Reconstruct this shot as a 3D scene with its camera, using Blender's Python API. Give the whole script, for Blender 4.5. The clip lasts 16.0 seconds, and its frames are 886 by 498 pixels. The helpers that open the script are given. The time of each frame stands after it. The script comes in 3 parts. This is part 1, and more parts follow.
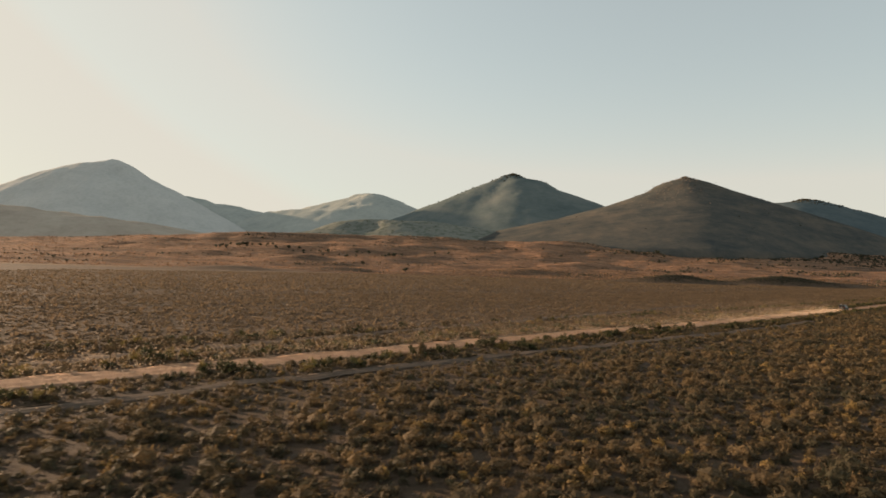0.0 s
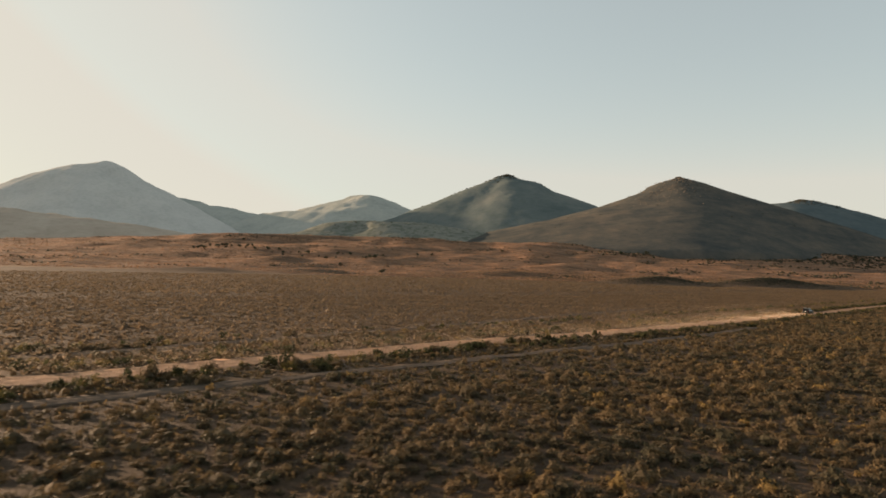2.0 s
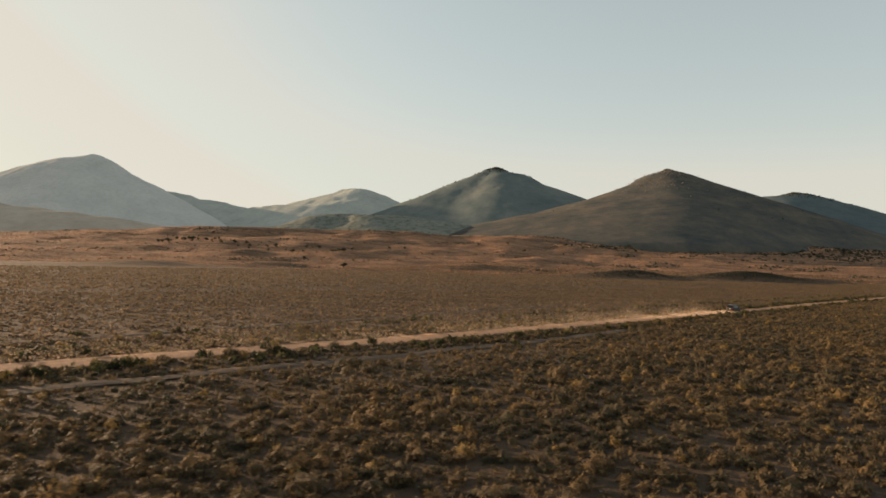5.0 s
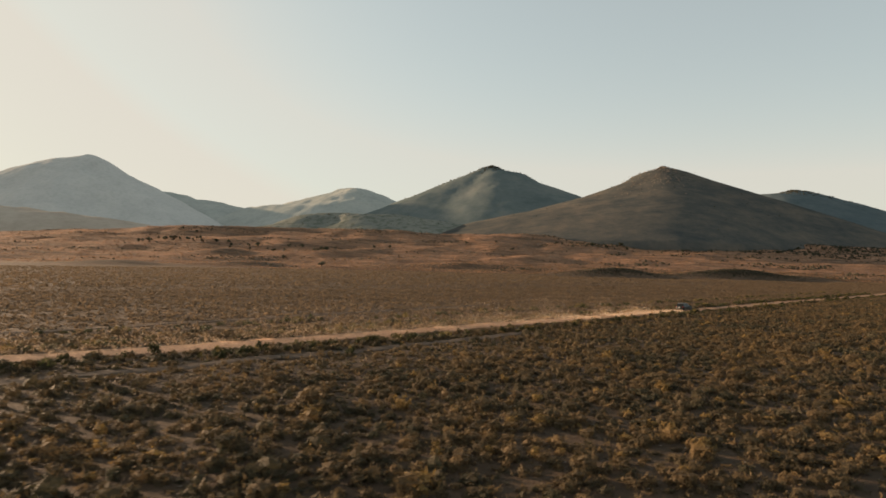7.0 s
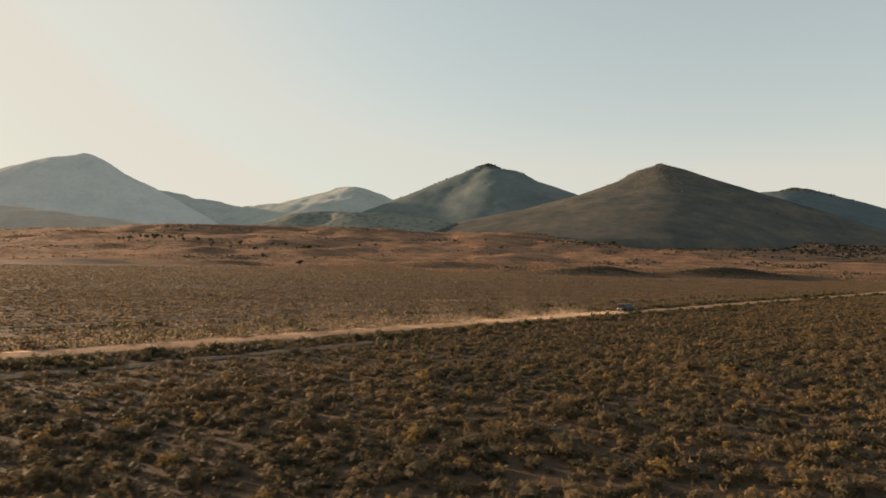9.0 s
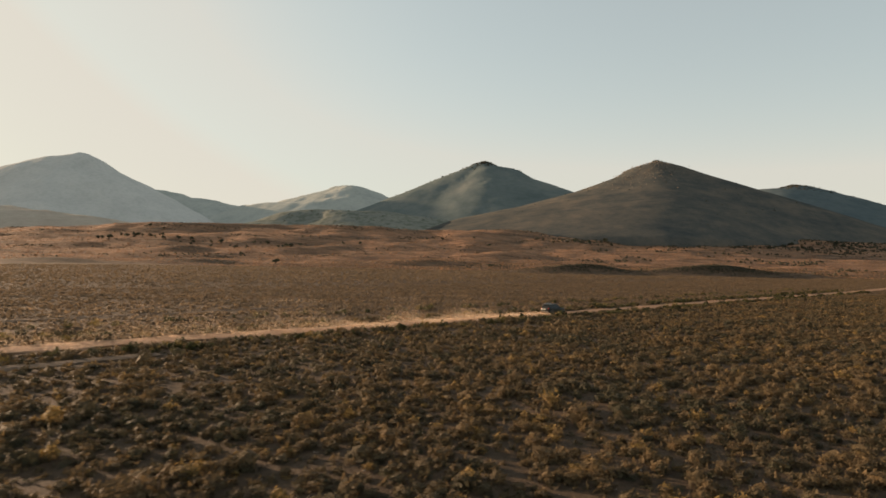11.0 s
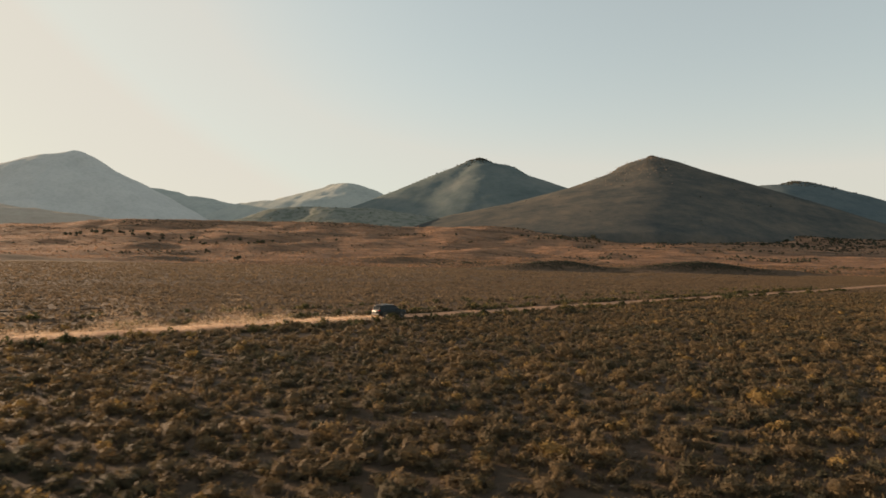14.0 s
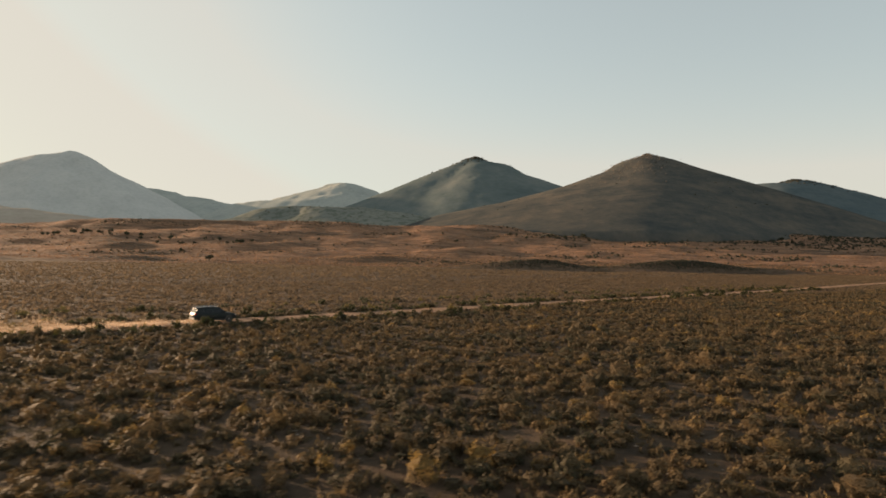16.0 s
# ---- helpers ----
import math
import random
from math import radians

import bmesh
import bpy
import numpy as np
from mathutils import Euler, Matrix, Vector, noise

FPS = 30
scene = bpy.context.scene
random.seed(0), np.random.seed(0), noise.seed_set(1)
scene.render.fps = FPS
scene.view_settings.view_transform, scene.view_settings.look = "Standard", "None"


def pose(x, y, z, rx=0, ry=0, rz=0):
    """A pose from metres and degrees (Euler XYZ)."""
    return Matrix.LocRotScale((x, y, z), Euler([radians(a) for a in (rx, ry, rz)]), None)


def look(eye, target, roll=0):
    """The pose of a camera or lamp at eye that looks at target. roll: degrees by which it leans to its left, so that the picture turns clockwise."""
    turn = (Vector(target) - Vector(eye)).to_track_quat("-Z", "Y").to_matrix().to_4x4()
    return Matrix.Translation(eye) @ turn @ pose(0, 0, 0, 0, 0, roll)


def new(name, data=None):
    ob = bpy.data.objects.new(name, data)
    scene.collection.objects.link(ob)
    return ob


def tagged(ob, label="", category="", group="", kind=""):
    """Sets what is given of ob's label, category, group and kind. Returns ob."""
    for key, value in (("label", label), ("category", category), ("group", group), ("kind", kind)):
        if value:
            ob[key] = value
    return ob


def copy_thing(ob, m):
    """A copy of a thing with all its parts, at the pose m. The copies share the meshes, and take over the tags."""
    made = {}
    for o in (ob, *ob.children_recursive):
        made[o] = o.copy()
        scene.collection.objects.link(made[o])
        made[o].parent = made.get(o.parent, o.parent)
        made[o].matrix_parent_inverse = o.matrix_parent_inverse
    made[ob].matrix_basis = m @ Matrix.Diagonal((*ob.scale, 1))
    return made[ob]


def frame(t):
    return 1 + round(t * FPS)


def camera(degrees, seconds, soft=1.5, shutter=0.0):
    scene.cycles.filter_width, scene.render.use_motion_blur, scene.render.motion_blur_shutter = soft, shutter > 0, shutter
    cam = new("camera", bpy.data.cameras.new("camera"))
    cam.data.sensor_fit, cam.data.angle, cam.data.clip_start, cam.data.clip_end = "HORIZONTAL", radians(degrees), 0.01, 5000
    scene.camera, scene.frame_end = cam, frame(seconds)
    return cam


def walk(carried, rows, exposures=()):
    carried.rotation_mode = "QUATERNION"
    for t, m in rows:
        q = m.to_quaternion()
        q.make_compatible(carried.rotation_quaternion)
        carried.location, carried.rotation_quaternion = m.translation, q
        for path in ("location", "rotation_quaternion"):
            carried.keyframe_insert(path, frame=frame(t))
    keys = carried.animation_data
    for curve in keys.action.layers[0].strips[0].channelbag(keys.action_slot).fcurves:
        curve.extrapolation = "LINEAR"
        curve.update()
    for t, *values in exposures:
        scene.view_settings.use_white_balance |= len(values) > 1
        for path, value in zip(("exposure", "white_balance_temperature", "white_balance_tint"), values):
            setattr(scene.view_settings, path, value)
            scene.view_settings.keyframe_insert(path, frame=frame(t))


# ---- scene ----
# ---- camera ----
cam = camera(73.0, 16.0, soft=1.6, shutter=0.25)
# seconds, eye in metres, (yaw, pitch, roll) in degrees
PATH = [
    (0.0, (-0.63, -3.30, 9.258), (1.761, 1.895, 1.731)),
    (0.5, (4.27, 1.12, 9.301), (1.837, 2.012, 1.664)),
    (1.0, (9.38, 5.40, 9.350), (1.867, 2.075, 1.656)),
    (1.5, (14.72, 9.46, 9.397), (1.865, 2.112, 1.662)),
    (2.0, (20.19, 13.35, 9.452), (1.846, 2.084, 1.675)),
    (2.5, (25.64, 17.15, 9.512), (1.819, 1.989, 1.675)),
    (3.0, (30.98, 20.96, 9.579), (1.800, 1.873, 1.711)),
    (3.5, (36.26, 24.82, 9.666), (1.788, 1.753, 1.712)),
    (4.0, (41.39, 28.66, 9.714), (1.771, 1.652, 1.693)),
    (4.5, (46.37, 32.41, 9.714), (1.777, 1.560, 1.654)),
    (7.0, (69.56, 51.13, 9.063), (2.045, 1.528, 1.432)),
    (7.5, (74.03, 55.06, 9.024), (2.114, 1.506, 1.417)),
    (8.0, (78.47, 59.00, 8.992), (2.174, 1.500, 1.406)),
    (8.5, (82.83, 62.86, 8.932), (2.234, 1.477, 1.422)),
    (9.0, (87.17, 66.68, 8.856), (2.313, 1.457, 1.393)),
    (11.5, (109.00, 86.64, 8.404), (2.634, 1.328, 1.202)),
    (12.0, (113.39, 90.75, 8.339), (2.714, 1.308, 1.161)),
    (12.5, (117.74, 94.86, 8.244), (2.780, 1.317, 1.143)),
    (13.0, (122.05, 98.94, 8.109), (2.863, 1.319, 1.155)),
    (13.5, (126.40, 102.92, 7.948), (2.932, 1.276, 1.165)),
    (14.0, (130.77, 106.80, 7.772), (2.993, 1.222, 1.190)),
    (14.5, (135.16, 110.60, 7.599), (3.049, 1.196, 1.200)),
    (15.0, (139.63, 114.32, 7.465), (3.119, 1.199, 1.199)),
    (15.5, (144.27, 118.05, 7.391), (3.189, 1.219, 1.137)),
    (16.0, (149.06, 121.81, 7.332), (3.268, 1.232, 1.073)),
]
walk(cam, [(t, pose(*eye, 90 + a[1], 0, a[0]) @ pose(0, 0, 0, 0, 0, a[2])) for t, eye, a in PATH])

# ---- world, sun, exposure ----
SUN_YAW, SUN_UP = 63.0, 9.0  # degrees to the left of +y, degrees above the horizon
sky_world = bpy.data.worlds.new("evening_sky")
scene.world = sky_world
sky_world.use_nodes = True
wn, wl = sky_world.node_tree.nodes, sky_world.node_tree.links
sky = wn.new("ShaderNodeTexSky")
sky.sky_type = "NISHITA"
sky.sun_disc = False
sky.sun_elevation = radians(SUN_UP)
sky.sun_rotation = radians(-SUN_YAW)
sky.altitude, sky.air_density, sky.dust_density, sky.ozone_density = 1200, 1.0, 3.0, 2.0
# evening dust in the air: cream towards the sun, blue-grey away from it
tone = wn.new("ShaderNodeMix")
tone.data_type, tone.blend_type = "RGBA", "MULTIPLY"
tone.inputs[0].default_value = 1.0
tone.inputs[7].default_value = (1.05, 1.68, 1.42, 1)
grey = wn.new("ShaderNodeRGBToBW")
share = wn.new("ShaderNodeMapRange")
share.inputs[1].default_value, share.inputs[2].default_value = 0.8, 4.5
share.inputs[3].default_value, share.inputs[4].default_value = 0.40, 0.95
# the low sky is paler than the high sky: its red is nearer to its blue
split = wn.new("ShaderNodeSeparateColor")
ratio = wn.new("ShaderNodeMath")
ratio.operation = "DIVIDE"
low = wn.new("ShaderNodeMapRange")
low.inputs[1].default_value, low.inputs[2].default_value = 0.28, 0.50
low.inputs[3].default_value, low.inputs[4].default_value = 0.36, 0.86
larger = wn.new("ShaderNodeMath")
larger.operation = "MAXIMUM"
haze = wn.new("ShaderNodeMix")
haze.data_type, haze.blend_type = "RGBA", "MIX"
haze.inputs[7].default_value = (5.1, 4.6, 3.95, 1)
wl.new(sky.outputs[0], tone.inputs[6])
wl.new(sky.outputs[0], grey.inputs[0])
wl.new(grey.outputs[0], share.inputs[0])
wl.new(sky.outputs[0], split.inputs[0])
wl.new(split.outputs[0], ratio.inputs[0])
wl.new(split.outputs[2], ratio.inputs[1])
wl.new(ratio.outputs[0], low.inputs[0])
wl.new(low.outputs[0], larger.inputs[0])
wl.new(share.outputs[0], larger.inputs[1])
wl.new(larger.outputs[0], haze.inputs[0])
wl.new(tone.outputs[2], haze.inputs[6])
wl.new(haze.outputs[2], wn["Background"].inputs[0])
wn["Background"].inputs[1].default_value = 0.131
sun = new("sun", bpy.data.lights.new("sun", "SUN"))
sun.data.energy, sun.data.angle, sun.data.color = 10.0, radians(0.6), (1.0, 0.69, 0.44)
sx, sy, sz = -math.sin(radians(SUN_YAW)), math.cos(radians(SUN_YAW)), math.tan(radians(SUN_UP))
sun.matrix_world = look((sx * 300, sy * 300, sz * 300), (0, 0, 0))
scene.view_settings.exposure = 0.2


# ---- materials ----
def material(name):
    m = bpy.data.materials.new(name)
    m.use_nodes = True
    return m, m.node_tree.nodes, m.node_tree.links, m.node_tree.nodes["Principled BSDF"]


def noise_node(n, l, scale, detail=4.0, rough=0.6, stretch=None):
    geo = n.new("ShaderNodeNewGeometry")
    tex = n.new("ShaderNodeTexNoise")
    tex.inputs["Scale"].default_value, tex.inputs["Detail"].default_value = scale, detail
    tex.inputs["Roughness"].default_value = rough
    if stretch:
        mp = n.new("ShaderNodeMapping")
        mp.inputs["Scale"].default_value = stretch
        mp.inputs["Rotation"].default_value = (0, 0, 0)
        l.new(geo.outputs["Position"], mp.inputs[0])
        l.new(mp.outputs[0], tex.inputs["Vector"])
    else:
        l.new(geo.outputs["Position"], tex.inputs["Vector"])
    return tex.outputs["Fac"]


def ramp(n, l, fac, stops):
    r = n.new("ShaderNodeValToRGB")
    while len(r.color_ramp.elements) < len(stops):
        r.color_ramp.elements.new(0.5)
    for e, (p, c) in zip(r.color_ramp.elements, stops):
        e.position, e.color = p, (*c, 1)
    l.new(fac, r.inputs[0])
    return r.outputs[0]


def mix(n, l, fac, a, b, mode="MIX"):
    x = n.new("ShaderNodeMix")
    x.data_type, x.blend_type = "RGBA", mode
    for v, i in ((fac, 0), (a, 6), (b, 7)):
        if isinstance(v, (int, float)):
            x.inputs[i].default_value = v
        elif isinstance(v, tuple):
            x.inputs[i].default_value = (*v, 1)
        else:
            l.new(v, x.inputs[i])
    return x.outputs[2]


def bump(n, l, bsdf, height, strength, distance):
    b = n.new("ShaderNodeBump")
    b.inputs["Strength"].default_value, b.inputs["Distance"].default_value = strength, distance
    l.new(height, b.inputs["Height"])
    l.new(b.outputs[0], bsdf.inputs["Normal"])


def map_range(n, l, v, a, b):
    r = n.new("ShaderNodeMapRange")
    r.inputs[1].default_value, r.inputs[2].default_value = a, b
    l.new(v, r.inputs[0])
    return r.outputs[0]


def ground_material():
    """Dry soil on the plain, russet grass on the rising bench behind it."""
    m, n, l, p = material("dry_ground")
    soil = ramp(n, l, noise_node(n, l, 1.6, 10, 0.75), [(0.32, (0.032, 0.023, 0.016)), (0.50, (0.068, 0.046, 0.030)), (0.74, (0.115, 0.081, 0.056))])
    scrub = ramp(n, l, noise_node(n, l, 0.35, 9, 0.75), [(0.34, (0.036, 0.028, 0.021)), (0.5, (0.070, 0.050, 0.034)), (0.68, (0.11, 0.076, 0.05))])
    patch = map_range(n, l, noise_node(n, l, 0.02, 5, 0.6, (1, 2.5, 1)), 0.42, 0.6)
    plain = mix(n, l, patch, soil, scrub)
    grass = ramp(n, l, noise_node(n, l, 0.07, 12, 0.78, (0.32, 1.9, 1)), [(0.34, (0.12, 0.076, 0.048)), (0.5, (0.28, 0.155, 0.092)), (0.66, (0.43, 0.24, 0.14))])
    tufts = ramp(n, l, noise_node(n, l, 0.45, 6, 0.7, (0.6, 1.4, 1)), [(0.40, (0.5, 0.48, 0.45)), (0.55, (1, 1, 1))])
    grass = mix(n, l, 0.75, grass, tufts, "MULTIPLY")
    olive = mix(n, l, map_range(n, l, noise_node(n, l, 0.017, 10, 0.75, (0.42, 2.4, 1)), 0.47, 0.66), grass, (0.072, 0.054, 0.037))
    foot = ramp(n, l, noise_node(n, l, 0.10, 10, 0.75, (0.5, 1.6, 1)), [(0.34, (0.050, 0.039, 0.027)), (0.5, (0.09, 0.063, 0.042)), (0.68, (0.145, 0.096, 0.062))])

    def beyond(way, start, end, wobble, size):
        """How far a place lies past a ragged line across the land."""
        geo, dot, add = n.new("ShaderNodeNewGeometry"), n.new("ShaderNodeVectorMath"), n.new("ShaderNodeMath")
        dot.operation, add.operation = "DOT_PRODUCT", "MULTIPLY_ADD"
        l.new(geo.outputs["Position"], dot.inputs[0])
        dot.inputs[1].default_value = way
        l.new(noise_node(n, l, size, 5), add.inputs[0])
        add.inputs[1].default_value = wobble
        l.new(dot.outputs["Value"], add.inputs[2])
        return map_range(n, l, add.outputs[0], start + wobble / 2, end + wobble / 2)

    bench = beyond((-0.10, 1, 0), 480, 640, 110, 0.012)
    col = mix(n, l, bench, mix(n, l, beyond((-0.614, 0.798, 0), 190, 330, 60, 0.02), plain, foot), olive)
    l.new(col, p.inputs["Base Color"])
    p.inputs["Roughness"].default_value = 0.85
    p.inputs["Specular IOR Level"].default_value = 0.12
    p.inputs["Specular Tint"].default_value = (1.0, 0.74, 0.5, 1)
    coarse = n.new("ShaderNodeMath")
    coarse.operation = "MULTIPLY"
    l.new(noise_node(n, l, 0.16, 9, 0.72, (0.6, 1.2, 1)), coarse.inputs[0])
    l.new(bench, coarse.inputs[1])
    both = n.new("ShaderNodeMath")
    both.operation = "MULTIPLY_ADD"
    l.new(coarse.outputs[0], both.inputs[0])
    both.inputs[1].default_value = 7.0
    fine = n.new("ShaderNodeMath")
    fine.operation = "MULTIPLY"
    fine.inputs[1].default_value = 0.55
    l.new(noise_node(n, l, 3.5, 10, 0.75), fine.inputs[0])
    l.new(fine.outputs[0], both.inputs[2])
    bump(n, l, p, both.outputs[0], 1.0, 0.3)
    return m


def road_material(name, a, b):
    m, n, l, p = material(name)
    c = ramp(n, l, noise_node(n, l, 0.8, 9, 0.7), [(0.35, a), (0.7, b)])
    l.new(c, p.inputs["Base Color"])
    p.inputs["Roughness"].default_value = 0.95
    p.inputs["Specular IOR Level"].default_value = 0.1
    bump(n, l, p, noise_node(n, l, 5, 8, 0.7), 0.5, 0.08)
    return m


def hill_material(name, dark, mid, light, scale=0.012, relief=0.35):
    m, n, l, p = material(name)
    base = ramp(n, l, noise_node(n, l, scale, 10, 0.72), [(0.34, dark), (0.5, mid), (0.68, light)])
    dots = ramp(n, l, noise_node(n, l, scale * 9, 4, 0.6), [(0.40, (0.6, 0.65, 0.6) if relief > 0.1 else (0.9, 0.92, 0.9)), (0.52, (1, 1, 1))])
    l.new(mix(n, l, 0.8, base, dots, "MULTIPLY"), p.inputs["Base Color"])
    p.inputs["Roughness"].default_value = 1.0
    p.inputs["Specular IOR Level"].default_value = 0.0
    bump(n, l, p, noise_node(n, l, scale * 9, 8, 0.75), relief, 7)
    return m


def leaf_material(name, stops, through_light=0.35, ragged=0.0):
    """Small dry leaves; tint comes from each plant's number and, when scattered, its height."""
    m, n, l, p = material(name)
    at = n.new("ShaderNodeAttribute")
    at.attribute_name = "tint"
    c = ramp(n, l, at.outputs["Fac"], stops)
    c = mix(n, l, 0.6, c, ramp(n, l, noise_node(n, l, 6, 3), [(0.3, (0.5, 0.5, 0.5)), (0.7, (1.25, 1.2, 1.1))]), "MULTIPLY")
    l.new(c, p.inputs["Base Color"])
    p.inputs["Roughness"].default_value = 0.72
    p.inputs["Specular IOR Level"].default_value = 0.3
    p.inputs["Specular Tint"].default_value = (1.0, 0.74, 0.5, 1)
    bump(n, l, p, noise_node(n, l, 14, 5, 0.7), 0.9, 0.06)
    tr = n.new("ShaderNodeBsdfTranslucent")
    l.new(c, tr.inputs[0])
    mx = n.new("ShaderNodeMixShader")
    mx.inputs[0].default_value = through_light
    l.new(p.outputs[0], mx.inputs[1])
    l.new(tr.outputs[0], mx.inputs[2])
    out = mx.outputs[0]
    if ragged:  # each blade is a spray of small leaves with gaps between them
        gap = n.new("ShaderNodeMath")
        gap.operation = "GREATER_THAN"
        gap.inputs[1].default_value = 0.53
        l.new(noise_node(n, l, ragged, 2, 0.5), gap.inputs[0])
        clear = n.new("ShaderNodeBsdfTransparent")
        cut = n.new("ShaderNodeMixShader")
        l.new(gap.outputs[0], cut.inputs[0])
        l.new(out, cut.inputs[1])
        l.new(clear.outputs[0], cut.inputs[2])
        out = cut.outputs[0]
    l.new(out, n["Material Output"].inputs[0])
    return m


def plain_material(name, colour, rough=0.5, metal=0.0, coat=0.0, grime=0.15, shine=0.4):
    m, n, l, p = material(name)
    dirt = ramp(n, l, noise_node(n, l, 3, 6), [(0.4, colour), (0.8, tuple(c * (1 - grime) + g * grime for c, g in zip(colour, (0.35, 0.25, 0.17))))])
    l.new(dirt, p.inputs["Base Color"])
    p.inputs["Roughness"].default_value, p.inputs["Metallic"].default_value, p.inputs["Coat Weight"].default_value = rough, metal, coat
    p.inputs["Specular IOR Level"].default_value = shine
    return m


GROUND = ground_material()
ROAD = road_material("dirt_road", (0.20, 0.118, 0.072), (0.31, 0.195, 0.125))
TRACK = road_material("gravel_track", (0.066, 0.049, 0.036), (0.130, 0.097, 0.072))
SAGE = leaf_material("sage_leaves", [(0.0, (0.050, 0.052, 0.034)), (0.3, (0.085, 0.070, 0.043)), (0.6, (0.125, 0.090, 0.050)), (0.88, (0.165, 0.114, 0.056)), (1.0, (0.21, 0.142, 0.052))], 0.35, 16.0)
# paler and duller than SAGE: haze over the far plain put into the colour
SAGE_FAR = leaf_material("hazed_far_leaves", [(0.0, (0.088, 0.071, 0.049)), (0.5, (0.135, 0.100, 0.067)), (1.0, (0.19, 0.137, 0.087))], 0.5)
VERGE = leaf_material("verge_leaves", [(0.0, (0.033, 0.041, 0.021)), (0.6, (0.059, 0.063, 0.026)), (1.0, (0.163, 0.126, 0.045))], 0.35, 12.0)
JUNIPER = leaf_material("juniper_leaves", [(0.0, (0.035, 0.045, 0.03)), (1.0, (0.07, 0.075, 0.045))], 0.2, 3.0)
# dark scrub, its colour lifted a little to hold the haze before it
SCRUB = leaf_material("bench_scrub_leaves", [(0.0, (0.042, 0.047, 0.036)), (1.0, (0.088, 0.08, 0.056))], 0.2)
BARK = plain_material("grey_bark", (0.12, 0.09, 0.065), 0.9)


# ---- ground shape ----
def smooth(a, b, v):
    u = np.clip((v - a) / (b - a), 0, 1)
    return u * u * (3 - 2 * u)


def waves(x, y, seed, size, octaves=4):
    """Cheap rolling noise from sums of turned sines, about -1 to 1."""
    r = np.random.RandomState(int(seed))
    out, amp, tot = 0 * x, 1.0, 0.0
    for _ in range(octaves):
        for _ in range(4):
            a, ph, f = r.uniform(0, 6.283), r.uniform(0, 6.283), r.uniform(0.7, 1.4) * 6.283 / size
            out = out + amp * np.sin((x * math.cos(a) + y * math.sin(a)) * f + ph + 1.7 * np.sin((x * math.sin(a) - y * math.cos(a)) * f * 0.63 + ph * 2))
            tot += amp
        amp, size = amp * 0.5, size * 0.47
    return out / tot * 2


def along(x, y):
    """Distance along the road and across it."""
    return 0.714 * x + 0.700 * y, -0.700 * x + 0.714 * y


def road_q(s):
    """Across-distance of the road's middle line."""
    return 50.8 + 0.011 * s - 2.4 * smooth(80, 120, s) * (1 - smooth(220, 300, s))


# low knolls at the foot of the bench: x, y, height, length, width
MOUNDS = [(190, 534, 7.0, 46, 17), (300, 564, 8.5, 60, 18), (370, 580, 3.5, 40, 16), (-175, 650, 5, 40, 20), (-190, 505, 4, 45, 18), (70, 610, 4, 40, 18), (400, 880, 6, 45, 18), (-120, 560, 3, 40, 16), (150, 700, 4, 45, 18), (-60, 690, 4, 38, 17)]


def land(x, y):
    """Height of the land: plain, a slow rise, then the grassy bench and the valley behind it."""
    x, y = np.asarray(x, float), np.asarray(y, float)
    s, q = along(x, y)
    z = 0.10 * waves(x, y, 3, 14, 3) * smooth(3, 8, abs(q - road_q(s))) * (1 - smooth(250, 400, y))
    v = y - 0.10 * x + 10 * waves(x, y, 5, 160, 2)
    z = z + 3.0 * smooth(230, 560, v)
    top = 51 - 0.006 * x + 2 * waves(x, y, 8, 420, 2) - 21 * smooth(-260, -600, x)
    u = np.clip((v - 540) / 335, 0, 1.0)
    z = z + top * u * (0.45 + 0.55 * u) - 18 * smooth(885, 1080, v)
    roll = smooth(0.02, 0.25, u) * (1 - smooth(880, 980, v))
    ridges = waves(x * 0.85 + y * 0.35, y * 0.95, 11, 125, 3)
    ridges = ridges - 0.55 * ridges * abs(ridges)
    z = z + roll * (1.2 * ridges + 0.5 * waves(x * 0.6, y, 12, 34, 3) + 0.22 * waves(x * 0.5, y, 13, 15, 2))
    for mx, my, mh, ml, mw in MOUNDS:
        z = z + mh * np.exp(-(((x - mx) / np.where(x > mx, 0.65 * ml, ml)) ** 2) - ((y - my - 0.25 * (x - mx)) / mw) ** 2)
    return z


def link_mesh(name, verts, faces, mat, parent=None, label="", flat=False, tint=None):
    me = bpy.data.meshes.new(name)
    verts, faces = np.asarray(verts, np.float32), np.asarray(faces, np.int32)
    k = faces.shape[1]
    me.vertices.add(len(verts))
    me.vertices.foreach_set("co", verts.ravel())
    me.loops.add(faces.size)
    me.loops.foreach_set("vertex_index", faces.ravel())
    me.polygons.add(len(faces))
    me.polygons.foreach_set("loop_start", np.arange(0, faces.size, k, dtype=np.int32))
    me.polygons.foreach_set("loop_total", np.full(len(faces), k, np.int32))
    if not flat:
        me.polygons.foreach_set("use_smooth", np.ones(len(faces), bool))
    if tint is not None:
        me.attributes.new("tint", "FLOAT", "POINT").data.foreach_set("value", np.asarray(tint, np.float32))
    me.update(calc_edges=True)
    me.materials.append(mat)
    ob = new(name, me)
    ob.parent = parent
    if label:
        ob["label"] = label
    return ob


def grid_faces(nx, ny):
    i = np.arange(nx * ny).reshape(ny, nx)
    return np.stack([i[:-1, :-1], i[:-1, 1:], i[1:, 1:], i[1:, :-1]], -1).reshape(-1, 4)


def steps(marks):
    """Coordinates from (from, to, step) stretches."""
    return np.concatenate([np.arange(a, b, d) for a, b, d in marks])


